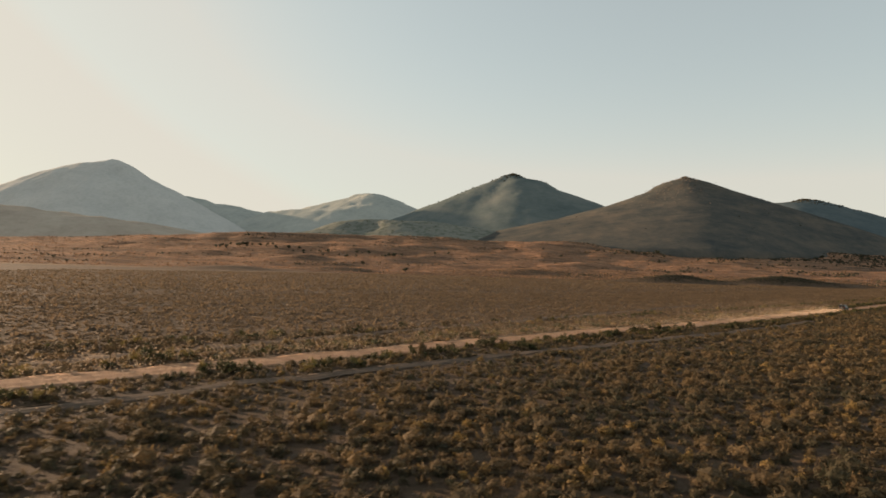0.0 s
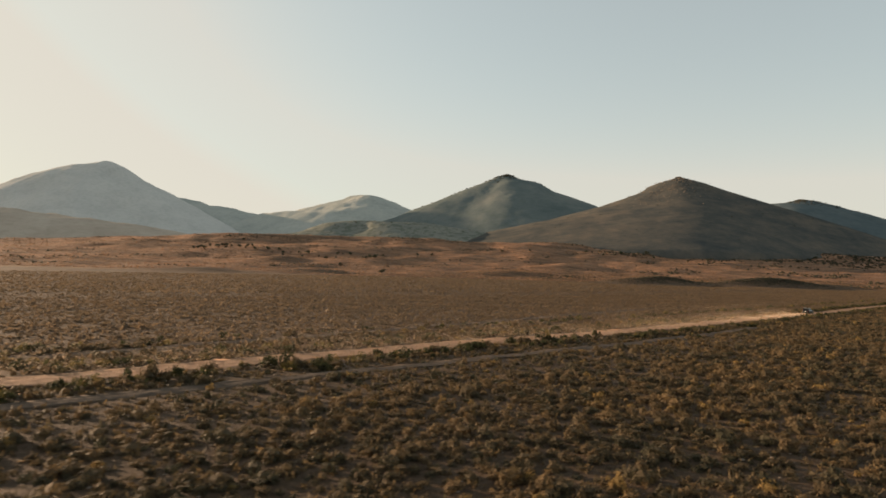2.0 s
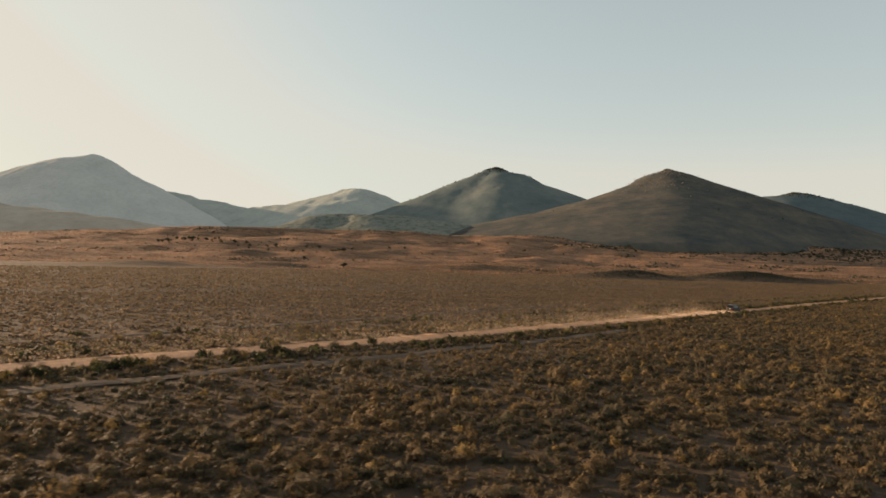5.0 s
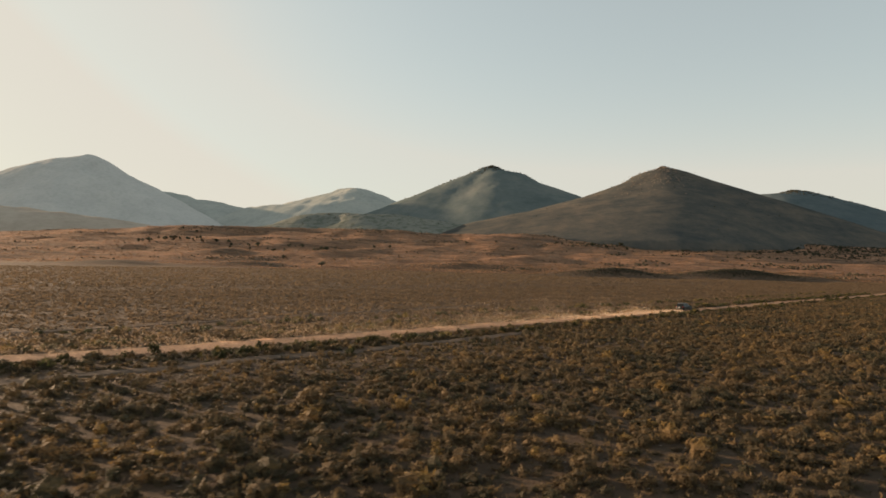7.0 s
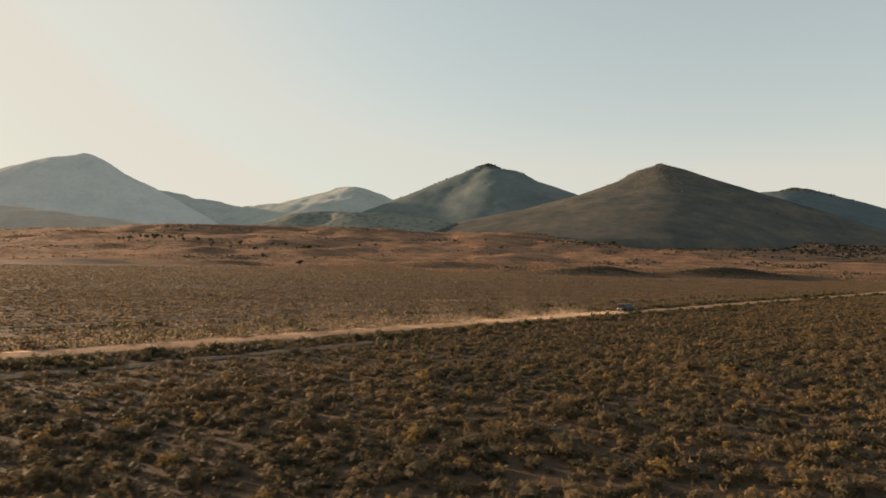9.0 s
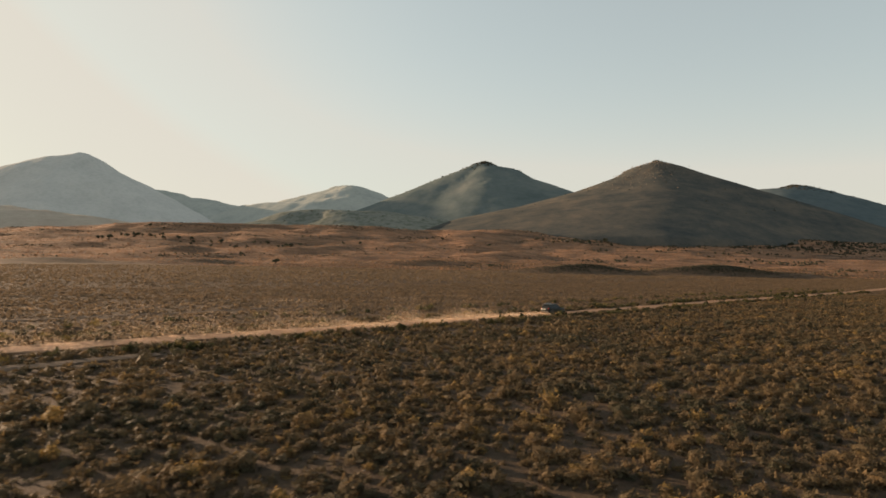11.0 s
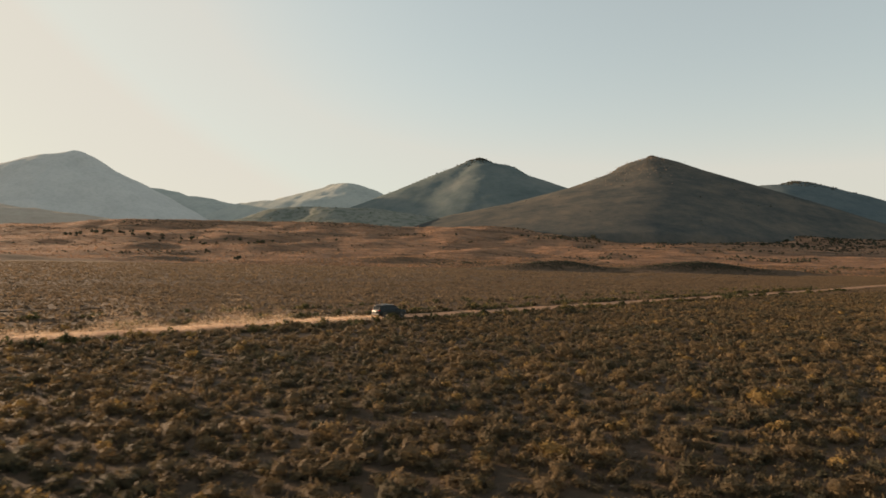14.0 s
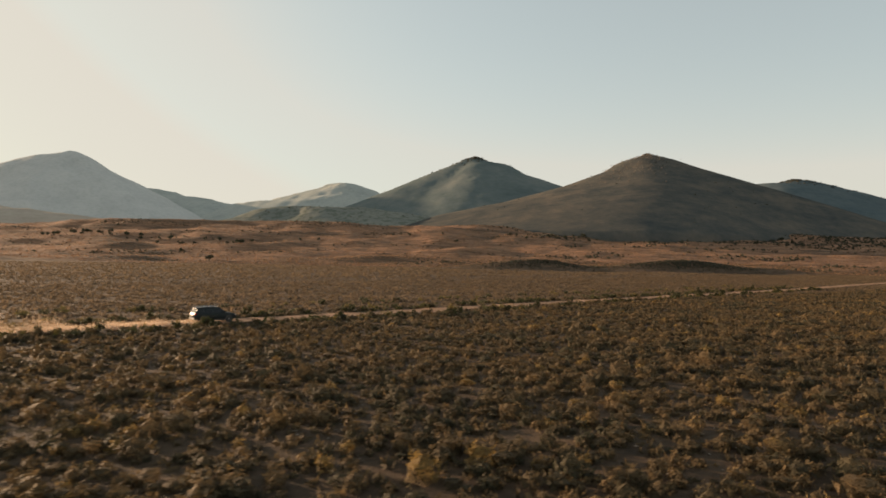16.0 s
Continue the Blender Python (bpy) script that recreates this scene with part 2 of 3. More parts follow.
gx = steps([(-4600, -1000, 150), (-1000, -120, 9), (-120, 300, 3), (300, 1000, 9), (1000, 4800, 150)])
gy = steps([(-3000, -100, 150), (-100, 0, 10), (0, 330, 3), (330, 520, 6), (520, 1010, 6), (1010, 4800, 90)])
X, Y = np.meshgrid(gx, gy)
ground = link_mesh("ground", np.stack([X, Y, land(X, Y)], -1).reshape(-1, 3), grid_faces(len(gx), len(gy)), GROUND)
tagged(ground, "dry brown plain rising to a russet grassy bench", "ground", kind="structure")


def ribbon(name, q_of_s, half, s0, s1, lift, mat, label, seed):
    """A worn way over the land with ragged edges and two wheel ruts."""
    s = np.arange(s0, s1, 1.5)
    across = np.array([-1.0, -0.86, -0.6, -0.42, -0.2, 0.0, 0.2, 0.42, 0.6, 0.86, 1.0])
    dip = np.array([-0.10, 0.02, 0.03, -0.03, 0.03, 0.05, 0.03, -0.03, 0.03, 0.02, -0.10])
    S, A = np.meshgrid(s, across, indexing="ij")
    edge = 1 + 0.38 * waves(S, A * 30, seed, 9, 3) * (abs(A) > 0.8)
    Q = q_of_s(S) + A * half * edge + 0.3 * waves(S, 0 * S, seed + 1, 60, 2)
    x, y = 0.714 * S - 0.700 * Q, 0.700 * S + 0.714 * Q
    z = land(x, y) + lift + dip[None, :]
    ob = link_mesh(name, np.stack([x, y, z], -1).reshape(-1, 3), grid_faces(len(across), len(s)), mat)
    return tagged(ob, label, "road", kind="structure")


def track_q(s):
    return 42.0 - 2.4 * smooth(10, 110, s) + 3.0 * smooth(120, 220, s)


ribbon("road", road_q, 2.5, -60, 560, 0.07, ROAD, "pale pinkish-tan dirt road with wheel ruts", 21)
ribbon("road_track", track_q, 1.05, -40, 150, 0.06, TRACK, "grey gravel side track beside the dirt road", 25)
ribbon("road_trail", lambda s: 59.3 + 0.13 * s, 1.0, -60, 190, 0.05, TRACK, "faint grey wheel track through the scrub", 29)

ribbon("road_path", lambda s: 126.0 + 0.03 * s, 0.9, 0, 170, 0.05, TRACK, "faint dark path far out in the scrub", 33)


# ---- hills ----
def hill(name, cx, cy, left, right, front, back, seed, mat, label, rough=0.03, spurs=0.03):
    """A hill as a polar sheet round its summit: the flanks to both sides fall by their own steps of (run, height)."""
    na, nr = (260, 110) if cy < 2000 else (160, 70)
    a = np.linspace(0, 2 * np.pi, na, endpoint=False)
    R, A = np.meshgrid(np.linspace(0, 1, nr) ** 1.2, a, indexing="ij")
    ca, sa = np.cos(A), np.sin(A)
    to_right, to_back = 0.5 + 0.5 * np.tanh(1.6 * ca), 0.5 + 0.5 * np.tanh(1.6 * sa)
    span_l, span_r = left[-1][0], right[-1][0]
    reach = 1 / np.sqrt((ca / (span_l + (span_r - span_l) * to_right)) ** 2 + (sa / (front + (back - front) * to_back)) ** 2)
    away = np.clip(abs(sa) - 0.25, 0, 1)
    reach = reach * (1 + away * (0.10 * np.sin(3 * A + seed) + 0.06 * np.sin(5 * A + seed * 2)))
    x, y = cx + R * reach * ca, cy + R * reach * sa

    def fall(flank):
        u = np.linspace(0, 1, 401)
        h = np.interp(u, [r / flank[-1][0] for r, _ in flank], [z for _, z in flank])
        h = np.convolve(np.pad(h, 4, mode="edge"), np.ones(9) / 9, "valid")
        return np.interp(R, u, h)

    z = fall(left) * (1 - to_right) + fall(right) * to_right
    tall = left[0][1] - 12
    z = z + tall * rough * waves(x, y, seed + 4, 120, 5) * np.clip(R * 5, 0.06, 1) * (1 - R * 0.6)
    z = z + tall * spurs * away * waves(x, y, seed + 9, 330, 2) * np.clip(R * 3, 0, 1) * (1 - R)
    z = z - 40 * smooth(0.94, 1.0, R)
    i = np.arange(na * nr).reshape(nr, na)
    j = np.roll(i, -1, axis=1)
    f = np.stack([i[:-1], i[1:], j[1:], j[:-1]], -1).reshape(-1, 4)
    ob = link_mesh(name, np.stack([x, y, z], -1).reshape(-1, 3), f, mat)
    return tagged(ob, label, "hill", kind="structure")


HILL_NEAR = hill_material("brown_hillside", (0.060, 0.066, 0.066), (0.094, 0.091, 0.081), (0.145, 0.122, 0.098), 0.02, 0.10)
# middle hills: cooler and lighter than the near one, thin haze in the colour
HILL_MID = hill_material("hazed_green_hillside", (0.098, 0.122, 0.121), (0.135, 0.157, 0.151), (0.18, 0.19, 0.175), 0.008, 0.08)
HILL_DARK = hill_material("hazed_slate_hillside", (0.074, 0.098, 0.107), (0.10, 0.123, 0.128), (0.13, 0.147, 0.147), 0.008, 0.08)
HILL_FOOT = hill_material("hazed_olive_hillside", (0.15, 0.16, 0.14), (0.19, 0.195, 0.168), (0.24, 0.235, 0.195), 0.01, 0.12)
# far slopes: the haze in front of them is put into pale base colours
HILL_FAR = hill_material("hazed_pale_hillside", (0.46, 0.45, 0.42), (0.52, 0.505, 0.47), (0.57, 0.55, 0.51), 0.01, 0.06)
HILL_BLUE = hill_material("hazed_grey_hillside", (0.32, 0.335, 0.31), (0.38, 0.39, 0.355), (0.43, 0.43, 0.39), 0.01, 0.09)
HILL_RIDGE = hill_material("hazed_brown_hillside", (0.37, 0.305, 0.245), (0.43, 0.36, 0.29), (0.48, 0.41, 0.335), 0.008, 0.08)

hill_near = hill("hill_near", 468, 1274, [(0, 220), (15, 213), (40, 206), (59, 199), (79, 184), (166, 151), (282, 118), (400, 92), (590, 40)],
                 [(0, 220), (20, 214), (49, 205), (124, 174), (217, 139), (331, 92), (480, 30)], 435, 545, 2, HILL_NEAR, "dark brown conical hill with a rocky sunlit flank", 0.004, 0.008)
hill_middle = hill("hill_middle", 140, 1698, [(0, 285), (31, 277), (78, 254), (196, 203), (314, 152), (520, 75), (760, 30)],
                   [(0, 285), (16, 281), (40, 270), (88, 262), (143, 233), (238, 201), (420, 120), (700, 30)], 530, 680, 5, HILL_MID, "hazy grey-green pyramid hill with a wooded skyline", 0.006, 0.003)
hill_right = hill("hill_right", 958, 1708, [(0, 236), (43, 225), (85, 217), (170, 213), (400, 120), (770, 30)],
                  [(0, 236), (40, 233), (91, 220), (199, 188), (300, 155), (700, 60), (1200, 20)], 680, 770, 7, HILL_DARK, "rounded hazy dark slate-coloured hill behind the brown cone", 0.008, 0.03)
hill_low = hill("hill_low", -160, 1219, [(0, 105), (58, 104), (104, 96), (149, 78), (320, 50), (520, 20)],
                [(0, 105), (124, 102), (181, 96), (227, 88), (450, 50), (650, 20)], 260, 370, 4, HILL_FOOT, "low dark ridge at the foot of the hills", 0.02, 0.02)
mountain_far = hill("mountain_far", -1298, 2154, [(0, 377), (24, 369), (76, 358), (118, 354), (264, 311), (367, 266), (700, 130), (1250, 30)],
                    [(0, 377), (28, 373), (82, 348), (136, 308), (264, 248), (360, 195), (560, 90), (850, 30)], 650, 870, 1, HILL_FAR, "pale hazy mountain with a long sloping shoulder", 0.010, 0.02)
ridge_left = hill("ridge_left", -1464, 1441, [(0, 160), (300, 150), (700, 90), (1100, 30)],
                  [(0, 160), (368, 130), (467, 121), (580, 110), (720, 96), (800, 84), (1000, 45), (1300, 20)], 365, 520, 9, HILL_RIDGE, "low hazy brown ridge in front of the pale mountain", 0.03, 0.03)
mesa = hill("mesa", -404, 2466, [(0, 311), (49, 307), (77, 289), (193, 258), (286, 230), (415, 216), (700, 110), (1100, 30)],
            [(0, 311), (51, 311), (75, 307), (134, 285), (252, 233), (420, 140), (700, 30)], 630, 770, 6, HILL_BLUE, "distant hazy grey flat-topped hill", 0.010, 0.03)
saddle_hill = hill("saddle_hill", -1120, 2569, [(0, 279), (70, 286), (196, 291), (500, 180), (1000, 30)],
                   [(0, 279), (25, 268), (67, 248), (116, 254), (153, 249), (203, 234), (265, 226), (352, 200), (560, 110), (900, 30)], 620, 620, 3, HILL_BLUE, "distant hazy grey saddle between the mountains", 0.012, 0.02)

# ---- plants ----
RNG = np.random.RandomState(7)


def tuft_shapes(count, blades, seed, squat=0.75, blade=0.30, sides=0, bands=2):
    """Fuzzy bushes: a lumpy twig dome of some sides under loose leaf triangles; unit radius, standing on z = 0."""
    r = np.random.RandomState(int(seed))
    out = []
    for _ in range(count):
        v = r.normal(size=(blades, 3))
        v[:, 2] = abs(v[:, 2]) * 0.9 + 0.05
        v /= np.linalg.norm(v, axis=1)[:, None]
        wave = r.uniform(0, 6.283, 2)

        def lump(d):
            return 1 + 0.22 * np.sin(d[..., 0] * 5 + wave[0]) * np.cos(d[..., 1] * 5 + wave[1])

        deep = r.uniform(0.78, 1.0, (blades, 1)) if sides else r.uniform(0.45, 0.95, (blades, 1))
        c = v * (deep * lump(v)[:, None]) * (1, 1, squat)
        face = v + r.normal(size=(blades, 3)) * 0.42
        face /= np.linalg.norm(face, axis=1)[:, None]
        up = np.cross(face, r.normal(size=(blades, 3)))
        up[:, 2] = abs(up[:, 2]) + 0.1
        up -= face * (up * face).sum(1)[:, None]
        up /= np.linalg.norm(up, axis=1)[:, None]
        sprig = r.rand(blades) < 0.3
        lean = v * 0.9 + r.normal(size=(blades, 3)) * 0.25 + (0, 0, 0.5)
        up = np.where(sprig[:, None], lean / np.linalg.norm(lean, axis=1)[:, None], up)
        side = np.cross(up, face)
        side /= np.linalg.norm(side, axis=1)[:, None] + 1e-6
        k = blade * r.uniform(0.7, 1.35, (blades, 1))
        w = np.where(sprig, 0.42, 0.7)[:, None] * k
        tris = [np.stack([c - side * w - up * k * 0.55, c + side * w - up * k * 0.55, c + up * k * 1.05], 1)]
        if sides:
            rows = []
            for j in range(bands + 1):
                el = 1.45 * (1 - j / bands) + (0.12 if j == bands else 0)
                az = np.arange(sides) * 6.283 / sides + 0.5 * j + r.uniform(-0.2, 0.2, sides)
                d = np.stack([math.cos(el) * np.cos(az), math.cos(el) * np.sin(az), 0 * az + math.sin(el)], -1)
                d = d if j else np.repeat(d.mean(0, keepdims=True) * (0, 0, 1), sides, 0)
                d = d * (lump(d) * r.uniform(0.78, 0.95, sides))[:, None] * (1, 1, squat)
                rows.append(d if j < bands else d * (0.85, 0.85, 0))
            rows[0][:] = rows[0].mean(0)
            for j, (p, q) in enumerate(zip(rows, rows[1:])):
                p2, q2 = np.roll(p, -1, 0), np.roll(q, -1, 0)
                tris.append(np.stack([p, q, q2], 1))
                if j:
                    tris.append(np.stack([p, q2, p2], 1))
        out.append(np.concatenate(tris))
    return np.array(out)  # count, triangles, 3, 3


def scatter(name, xs, ys, size, shapes, mat, label, tints):
    n = len(xs)
    pick, turn = RNG.randint(0, len(shapes), n), RNG.uniform(0, 6.283, n)
    t = shapes[pick]
    c, s = np.cos(turn)[:, None, None], np.sin(turn)[:, None, None]
    tall = (size * RNG.uniform(0.8, 1.3, n))[:, None, None]
    x = (t[..., 0] * c - t[..., 1] * s) * size[:, None, None] + xs[:, None, None]
    y = (t[..., 0] * s + t[..., 1] * c) * size[:, None, None] + ys[:, None, None]
    z = t[..., 2] * tall + land(xs, ys)[:, None, None] - 0.02
    v = np.stack([x, y, z], -1).reshape(-1, 3)
    # tint rises with height: golden tips, with sunlit tops put into the colour
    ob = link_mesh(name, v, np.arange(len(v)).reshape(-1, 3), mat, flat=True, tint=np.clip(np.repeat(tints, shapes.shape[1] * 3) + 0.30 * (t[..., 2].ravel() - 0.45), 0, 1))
    return tagged(ob, label, "shrub", kind="stuff")


def seen_land(n, near, far):
    """Random places on the plain between two distances from the flight line."""
    x = RNG.uniform(-260, 560, n * 4)
    d = RNG.uniform(near, far, n * 4)
    y = 0.836 * x - 2.8 + d
    keep = (x > -0.80 * abs(y) - 12) & (x < 160 + 0.82 * (y - 125)) & (y < 660)
    return x[keep], y[keep], d[keep]


def off_roads(x, y, margin=0.0):
    s, q = along(x, y)
    a = abs(q - road_q(s)) > 2.7 + margin
    b = (abs(q - track_q(s)) > 0.95 + margin) | (s > 150)
    c = (abs(q - 59.3 - 0.13 * s) > 1.2 + margin) | (s > 190)
    return a & b & c


def cover(x, y):
    """Share of ground that the scrub covers: thinner near the side track, thick beyond."""
    s, q = along(x, y)
    bare = 0.55 * np.exp(-(((q - 37) / 9) ** 2)) * (1 - smooth(90, 170, s))
    return np.clip(1.0 + 0.2 * waves(x, y, 31, 15, 3) - bare, 0.5, 1)


def tint_of(x, y):
    t = 0.38 + 0.22 * waves(x, y, 41, 30, 2) + RNG.normal(size=len(x)) * 0.2
    return np.clip(np.where(RNG.rand(len(x)) < 0.03, 1.0, t), 0, 1)


def field(name, want, near, far, r0, r1, shapes, label, mat=SAGE):
    x, y, d = seen_land(want, near, far)
    k = (RNG.rand(len(x)) < cover(x, y) * (1 - 0.8 * smooth(200, 400, 0.798 * y - 0.614 * x))) & off_roads(x, y, 0.2)
    x, y = x[k][:want], y[k][:want]
    size = (r0 + (r1 - r0) * RNG.rand(len(x)) ** 1.6) * (1 + RNG.uniform(0.3, 0.8, len(x)) * (RNG.rand(len(x)) < 0.13))
    scatter(name, x, y, size, shapes, mat, label, tint_of(x, y))


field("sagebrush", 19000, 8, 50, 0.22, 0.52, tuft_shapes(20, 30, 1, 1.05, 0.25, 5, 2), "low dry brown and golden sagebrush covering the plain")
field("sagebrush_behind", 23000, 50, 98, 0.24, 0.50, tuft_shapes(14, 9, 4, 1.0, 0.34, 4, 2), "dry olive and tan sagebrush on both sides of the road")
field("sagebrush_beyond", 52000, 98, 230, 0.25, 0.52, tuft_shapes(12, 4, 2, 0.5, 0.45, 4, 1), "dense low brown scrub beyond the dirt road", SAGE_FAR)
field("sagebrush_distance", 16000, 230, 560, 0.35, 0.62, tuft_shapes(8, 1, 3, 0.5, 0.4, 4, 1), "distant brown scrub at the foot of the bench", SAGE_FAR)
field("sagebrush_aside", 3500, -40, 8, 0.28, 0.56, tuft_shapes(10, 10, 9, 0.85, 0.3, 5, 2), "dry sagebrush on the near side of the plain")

# low dry grass and litter between the shrubs
x, y, d = seen_land(34000, 0, 74)
k = off_roads(x, y, 0.0)
x, y = x[k][:34000], y[k][:34000]
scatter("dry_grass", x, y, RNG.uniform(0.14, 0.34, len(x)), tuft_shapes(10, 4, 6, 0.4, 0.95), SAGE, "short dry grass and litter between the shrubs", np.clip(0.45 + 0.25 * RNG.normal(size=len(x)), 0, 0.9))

# low dry grass over the plain beyond the road, up to the bench
for count, near, far, r0, r1, name in ((52000, 74, 260, 0.24, 0.50, "dry_grass_beyond"), (44000, 260, 600, 0.4, 0.8, "dry_grass_distance")):
    x, y, d = seen_land(count, near, far)
    k = off_roads(x, y, 0.0) & (RNG.rand(len(x)) < 1.25 - 0.6 * (d - near) / (far - near))
    x, y = x[k][:count], y[k][:count]
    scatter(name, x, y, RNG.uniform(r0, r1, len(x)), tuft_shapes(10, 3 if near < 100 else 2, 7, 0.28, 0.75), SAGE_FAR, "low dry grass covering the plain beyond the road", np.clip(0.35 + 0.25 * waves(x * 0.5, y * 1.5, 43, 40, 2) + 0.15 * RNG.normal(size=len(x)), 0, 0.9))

# belts of darker scrub along both verges of the road
n = 1500
bs = RNG.uniform(-10, 420, n)
bq = road_q(bs) + RNG.choice([-5.5, -4.4, 3.9, 5.8, 8.0, 17.0, 19.5], n, p=[0.14, 0.16, 0.22, 0.18, 0.08, 0.12, 0.10]) + RNG.normal(size=n) * 0.8
x, y = 0.714 * bs - 0.700 * bq, 0.700 * bs + 0.714 * bq
k = off_roads(x, y, 0.35) & (waves(x, y, 35, 22, 2) > -0.35)
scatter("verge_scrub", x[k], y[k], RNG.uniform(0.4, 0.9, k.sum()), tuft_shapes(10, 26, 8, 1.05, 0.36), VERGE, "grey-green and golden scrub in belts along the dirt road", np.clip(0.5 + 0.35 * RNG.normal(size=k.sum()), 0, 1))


def part(name, bm, mat, parent, label="", soft=False):
    """One mesh object under a thing or a part, from a bmesh."""
    me = bpy.data.meshes.new(name)
    bm.to_mesh(me)
    bm.free()
    me.materials.append(mat)
    if soft:
        me.polygons.foreach_set("use_smooth", [True] * len(me.polygons))
    ob = new(name, me)
    ob.parent = parent
    if label:
        ob["label"] = label
    return ob


def limb(bm, a, b, ra, rb, sides=6):
    """A tapered round limb from a to b."""
    a, b = Vector(a), Vector(b)
    m = Matrix.Translation((a + b) / 2) @ (b - a).to_track_quat("Z", "Y").to_matrix().to_4x4()
    bmesh.ops.create_cone(bm, cap_ends=True, segments=sides, radius1=ra, radius2=rb, depth=(b - a).length, matrix=m)


def bush(name, radius, height, clumps, blades, mat, seed, label, category, trunk=0.0):
    """A shrub or small tree: an Empty with stems and a crown of leaf tufts in several clumps."""
    r = random.Random(seed)
    base = new(name)
    bm = bmesh.new()
    centres = []
    for i in range(clumps):
        a, d = r.uniform(0, 6.283), radius * r.uniform(0.1, 0.72)
        c = (d * math.cos(a), d * math.sin(a), trunk + (height - trunk) * r.uniform(0.25, 0.78) * (1 - 0.35 * d / radius))
        centres.append((c, radius * r.uniform(0.32, 0.52)))
        limb(bm, (0.06 * c[0], 0.06 * c[1], -0.05), c, 0.035 * radius + 0.01, 0.012 * radius)
    if trunk:
        limb(bm, (0, 0, -0.3), (0.05, 0, height * 0.6), radius * 0.12, radius * 0.05, 8)
    part("trunk" if trunk else "stems", bm, BARK, base)
    shapes = tuft_shapes(clumps, blades, seed, 0.95, 0.34)
    tris, tint = [], []
    for (c, k), sh in zip(centres, shapes):
        sh = sh.copy()
        sh[..., 2] = sh[..., 2] * 1.5 - 0.5
        tris.append(sh * k + np.array(c))
        tint += [min(1, max(0, r.gauss(0.35, 0.22)))] * (blades * 3)
    v = np.concatenate(tris).reshape(-1, 3)
    v[:, 2] = np.maximum(v[:, 2], 0.0)
    link_mesh("crown", v, np.arange(len(v)).reshape(-1, 3), mat, base, flat=True, tint=tint)
    return tagged(base, label, category)


def plant(kinds, places, group, r0, r1, seed):
    """Copies of the kinds at the places; the first of each kind is itself moved."""
    r = random.Random(seed)
    used = set()
    for i, (x, y, k_size) in enumerate(places):
        k = kinds[i % len(kinds)]
        m = pose(x, y, float(land(x, y)) - 0.03, 0, 0, r.uniform(0, 360)) @ Matrix.Scale(k_size * r.uniform(r0, r1), 4)
        if k.name not in used:
            used.add(k.name)
            k["group"] = group
            k.matrix_basis = m
            first_scale[k.name] = m.to_scale()[0]
        else:
            c = copy_thing(k, m @ Matrix.Scale(1 / first_scale[k.name], 4))


first_scale = {}
DARK = "dark olive-green roadside shrub with ragged upright branches"
GOLD = "yellow-tipped olive shrub on the verge of the road"
GREY = "dusty dry tan shrub beside the dirt road"
verge_kinds = [bush("roadside_shrub", 0.75, 1.15, 9, 34, VERGE, 11, DARK, "shrub"), bush("roadside_shrub", 0.95, 1.0, 11, 30, VERGE, 12, DARK, "shrub"),
               bush("roadside_shrub", 0.55, 1.3, 7, 36, VERGE, 13, DARK, "shrub"), bush("roadside_shrub", 0.9, 0.8, 10, 30, SAGE, 14, GOLD, "shrub"),
               bush("roadside_shrub", 0.8, 1.2, 10, 32, VERGE, 15, DARK, "shrub"), bush("roadside_shrub", 0.7, 0.75, 8, 32, SAGE, 16, GREY, "shrub")]
# roadside shrubs: distance along the road, distance across, radius
FIRST_VERGE = [(16.8, 47.7, 0.72), (18.5, 47.7, 0.81), (20.6, 47.7, 0.66), (24.3, 47.3, 0.52), (25.8, 47.6, 0.36), (28.4, 44.5, 0.7), (29.6, 43.7, 0.53), (32.9, 47.6, 0.39), (37.6, 46.3, 0.92), (39.9, 46.7, 0.95), (41.2, 45.9, 0.85), (44.7, 47.8, 0.79), (47.9, 48.0, 0.48), (50.5, 47.9, 0.85), (52.1, 47.9, 0.86), (52.6, 46.6, 0.73), (53.6, 44.6, 0.72), (55.8, 44.7, 0.74), (61.1, 45.1, 0.52), (63.1, 48.2, 0.57), (67.8, 45.2, 0.7), (69.9, 47.3, 0.77), (70.4, 45.5, 0.57), (71.4, 48.3, 0.6)]
MIDDLE_VERGE = [(75.2, 47.3, 0.62), (76.6, 47.2, 0.63), (78.5, 47.1, 0.53), (80.5, 47.9, 0.66), (83.9, 47.0, 0.79), (86.7, 47.1, 0.99), (90.9, 47.3, 0.98), (90.9, 44.4, 0.48), (96.6, 47.7, 0.53), (98.9, 47.5, 0.67), (103.4, 47.1, 0.7), (105.7, 45.3, 0.55), (107.9, 43.2, 0.64), (110.5, 43.0, 0.66), (111.8, 42.2, 0.85), (116.0, 43.0, 0.71), (117.9, 42.9, 0.41), (119.8, 41.7, 0.62), (120.6, 39.9, 0.51), (126.1, 43.7, 0.81), (130.8, 42.2, 0.83), (145.6, 44.4, 0.46), (147.3, 43.2, 0.55), (149.1, 43.4, 0.76)]
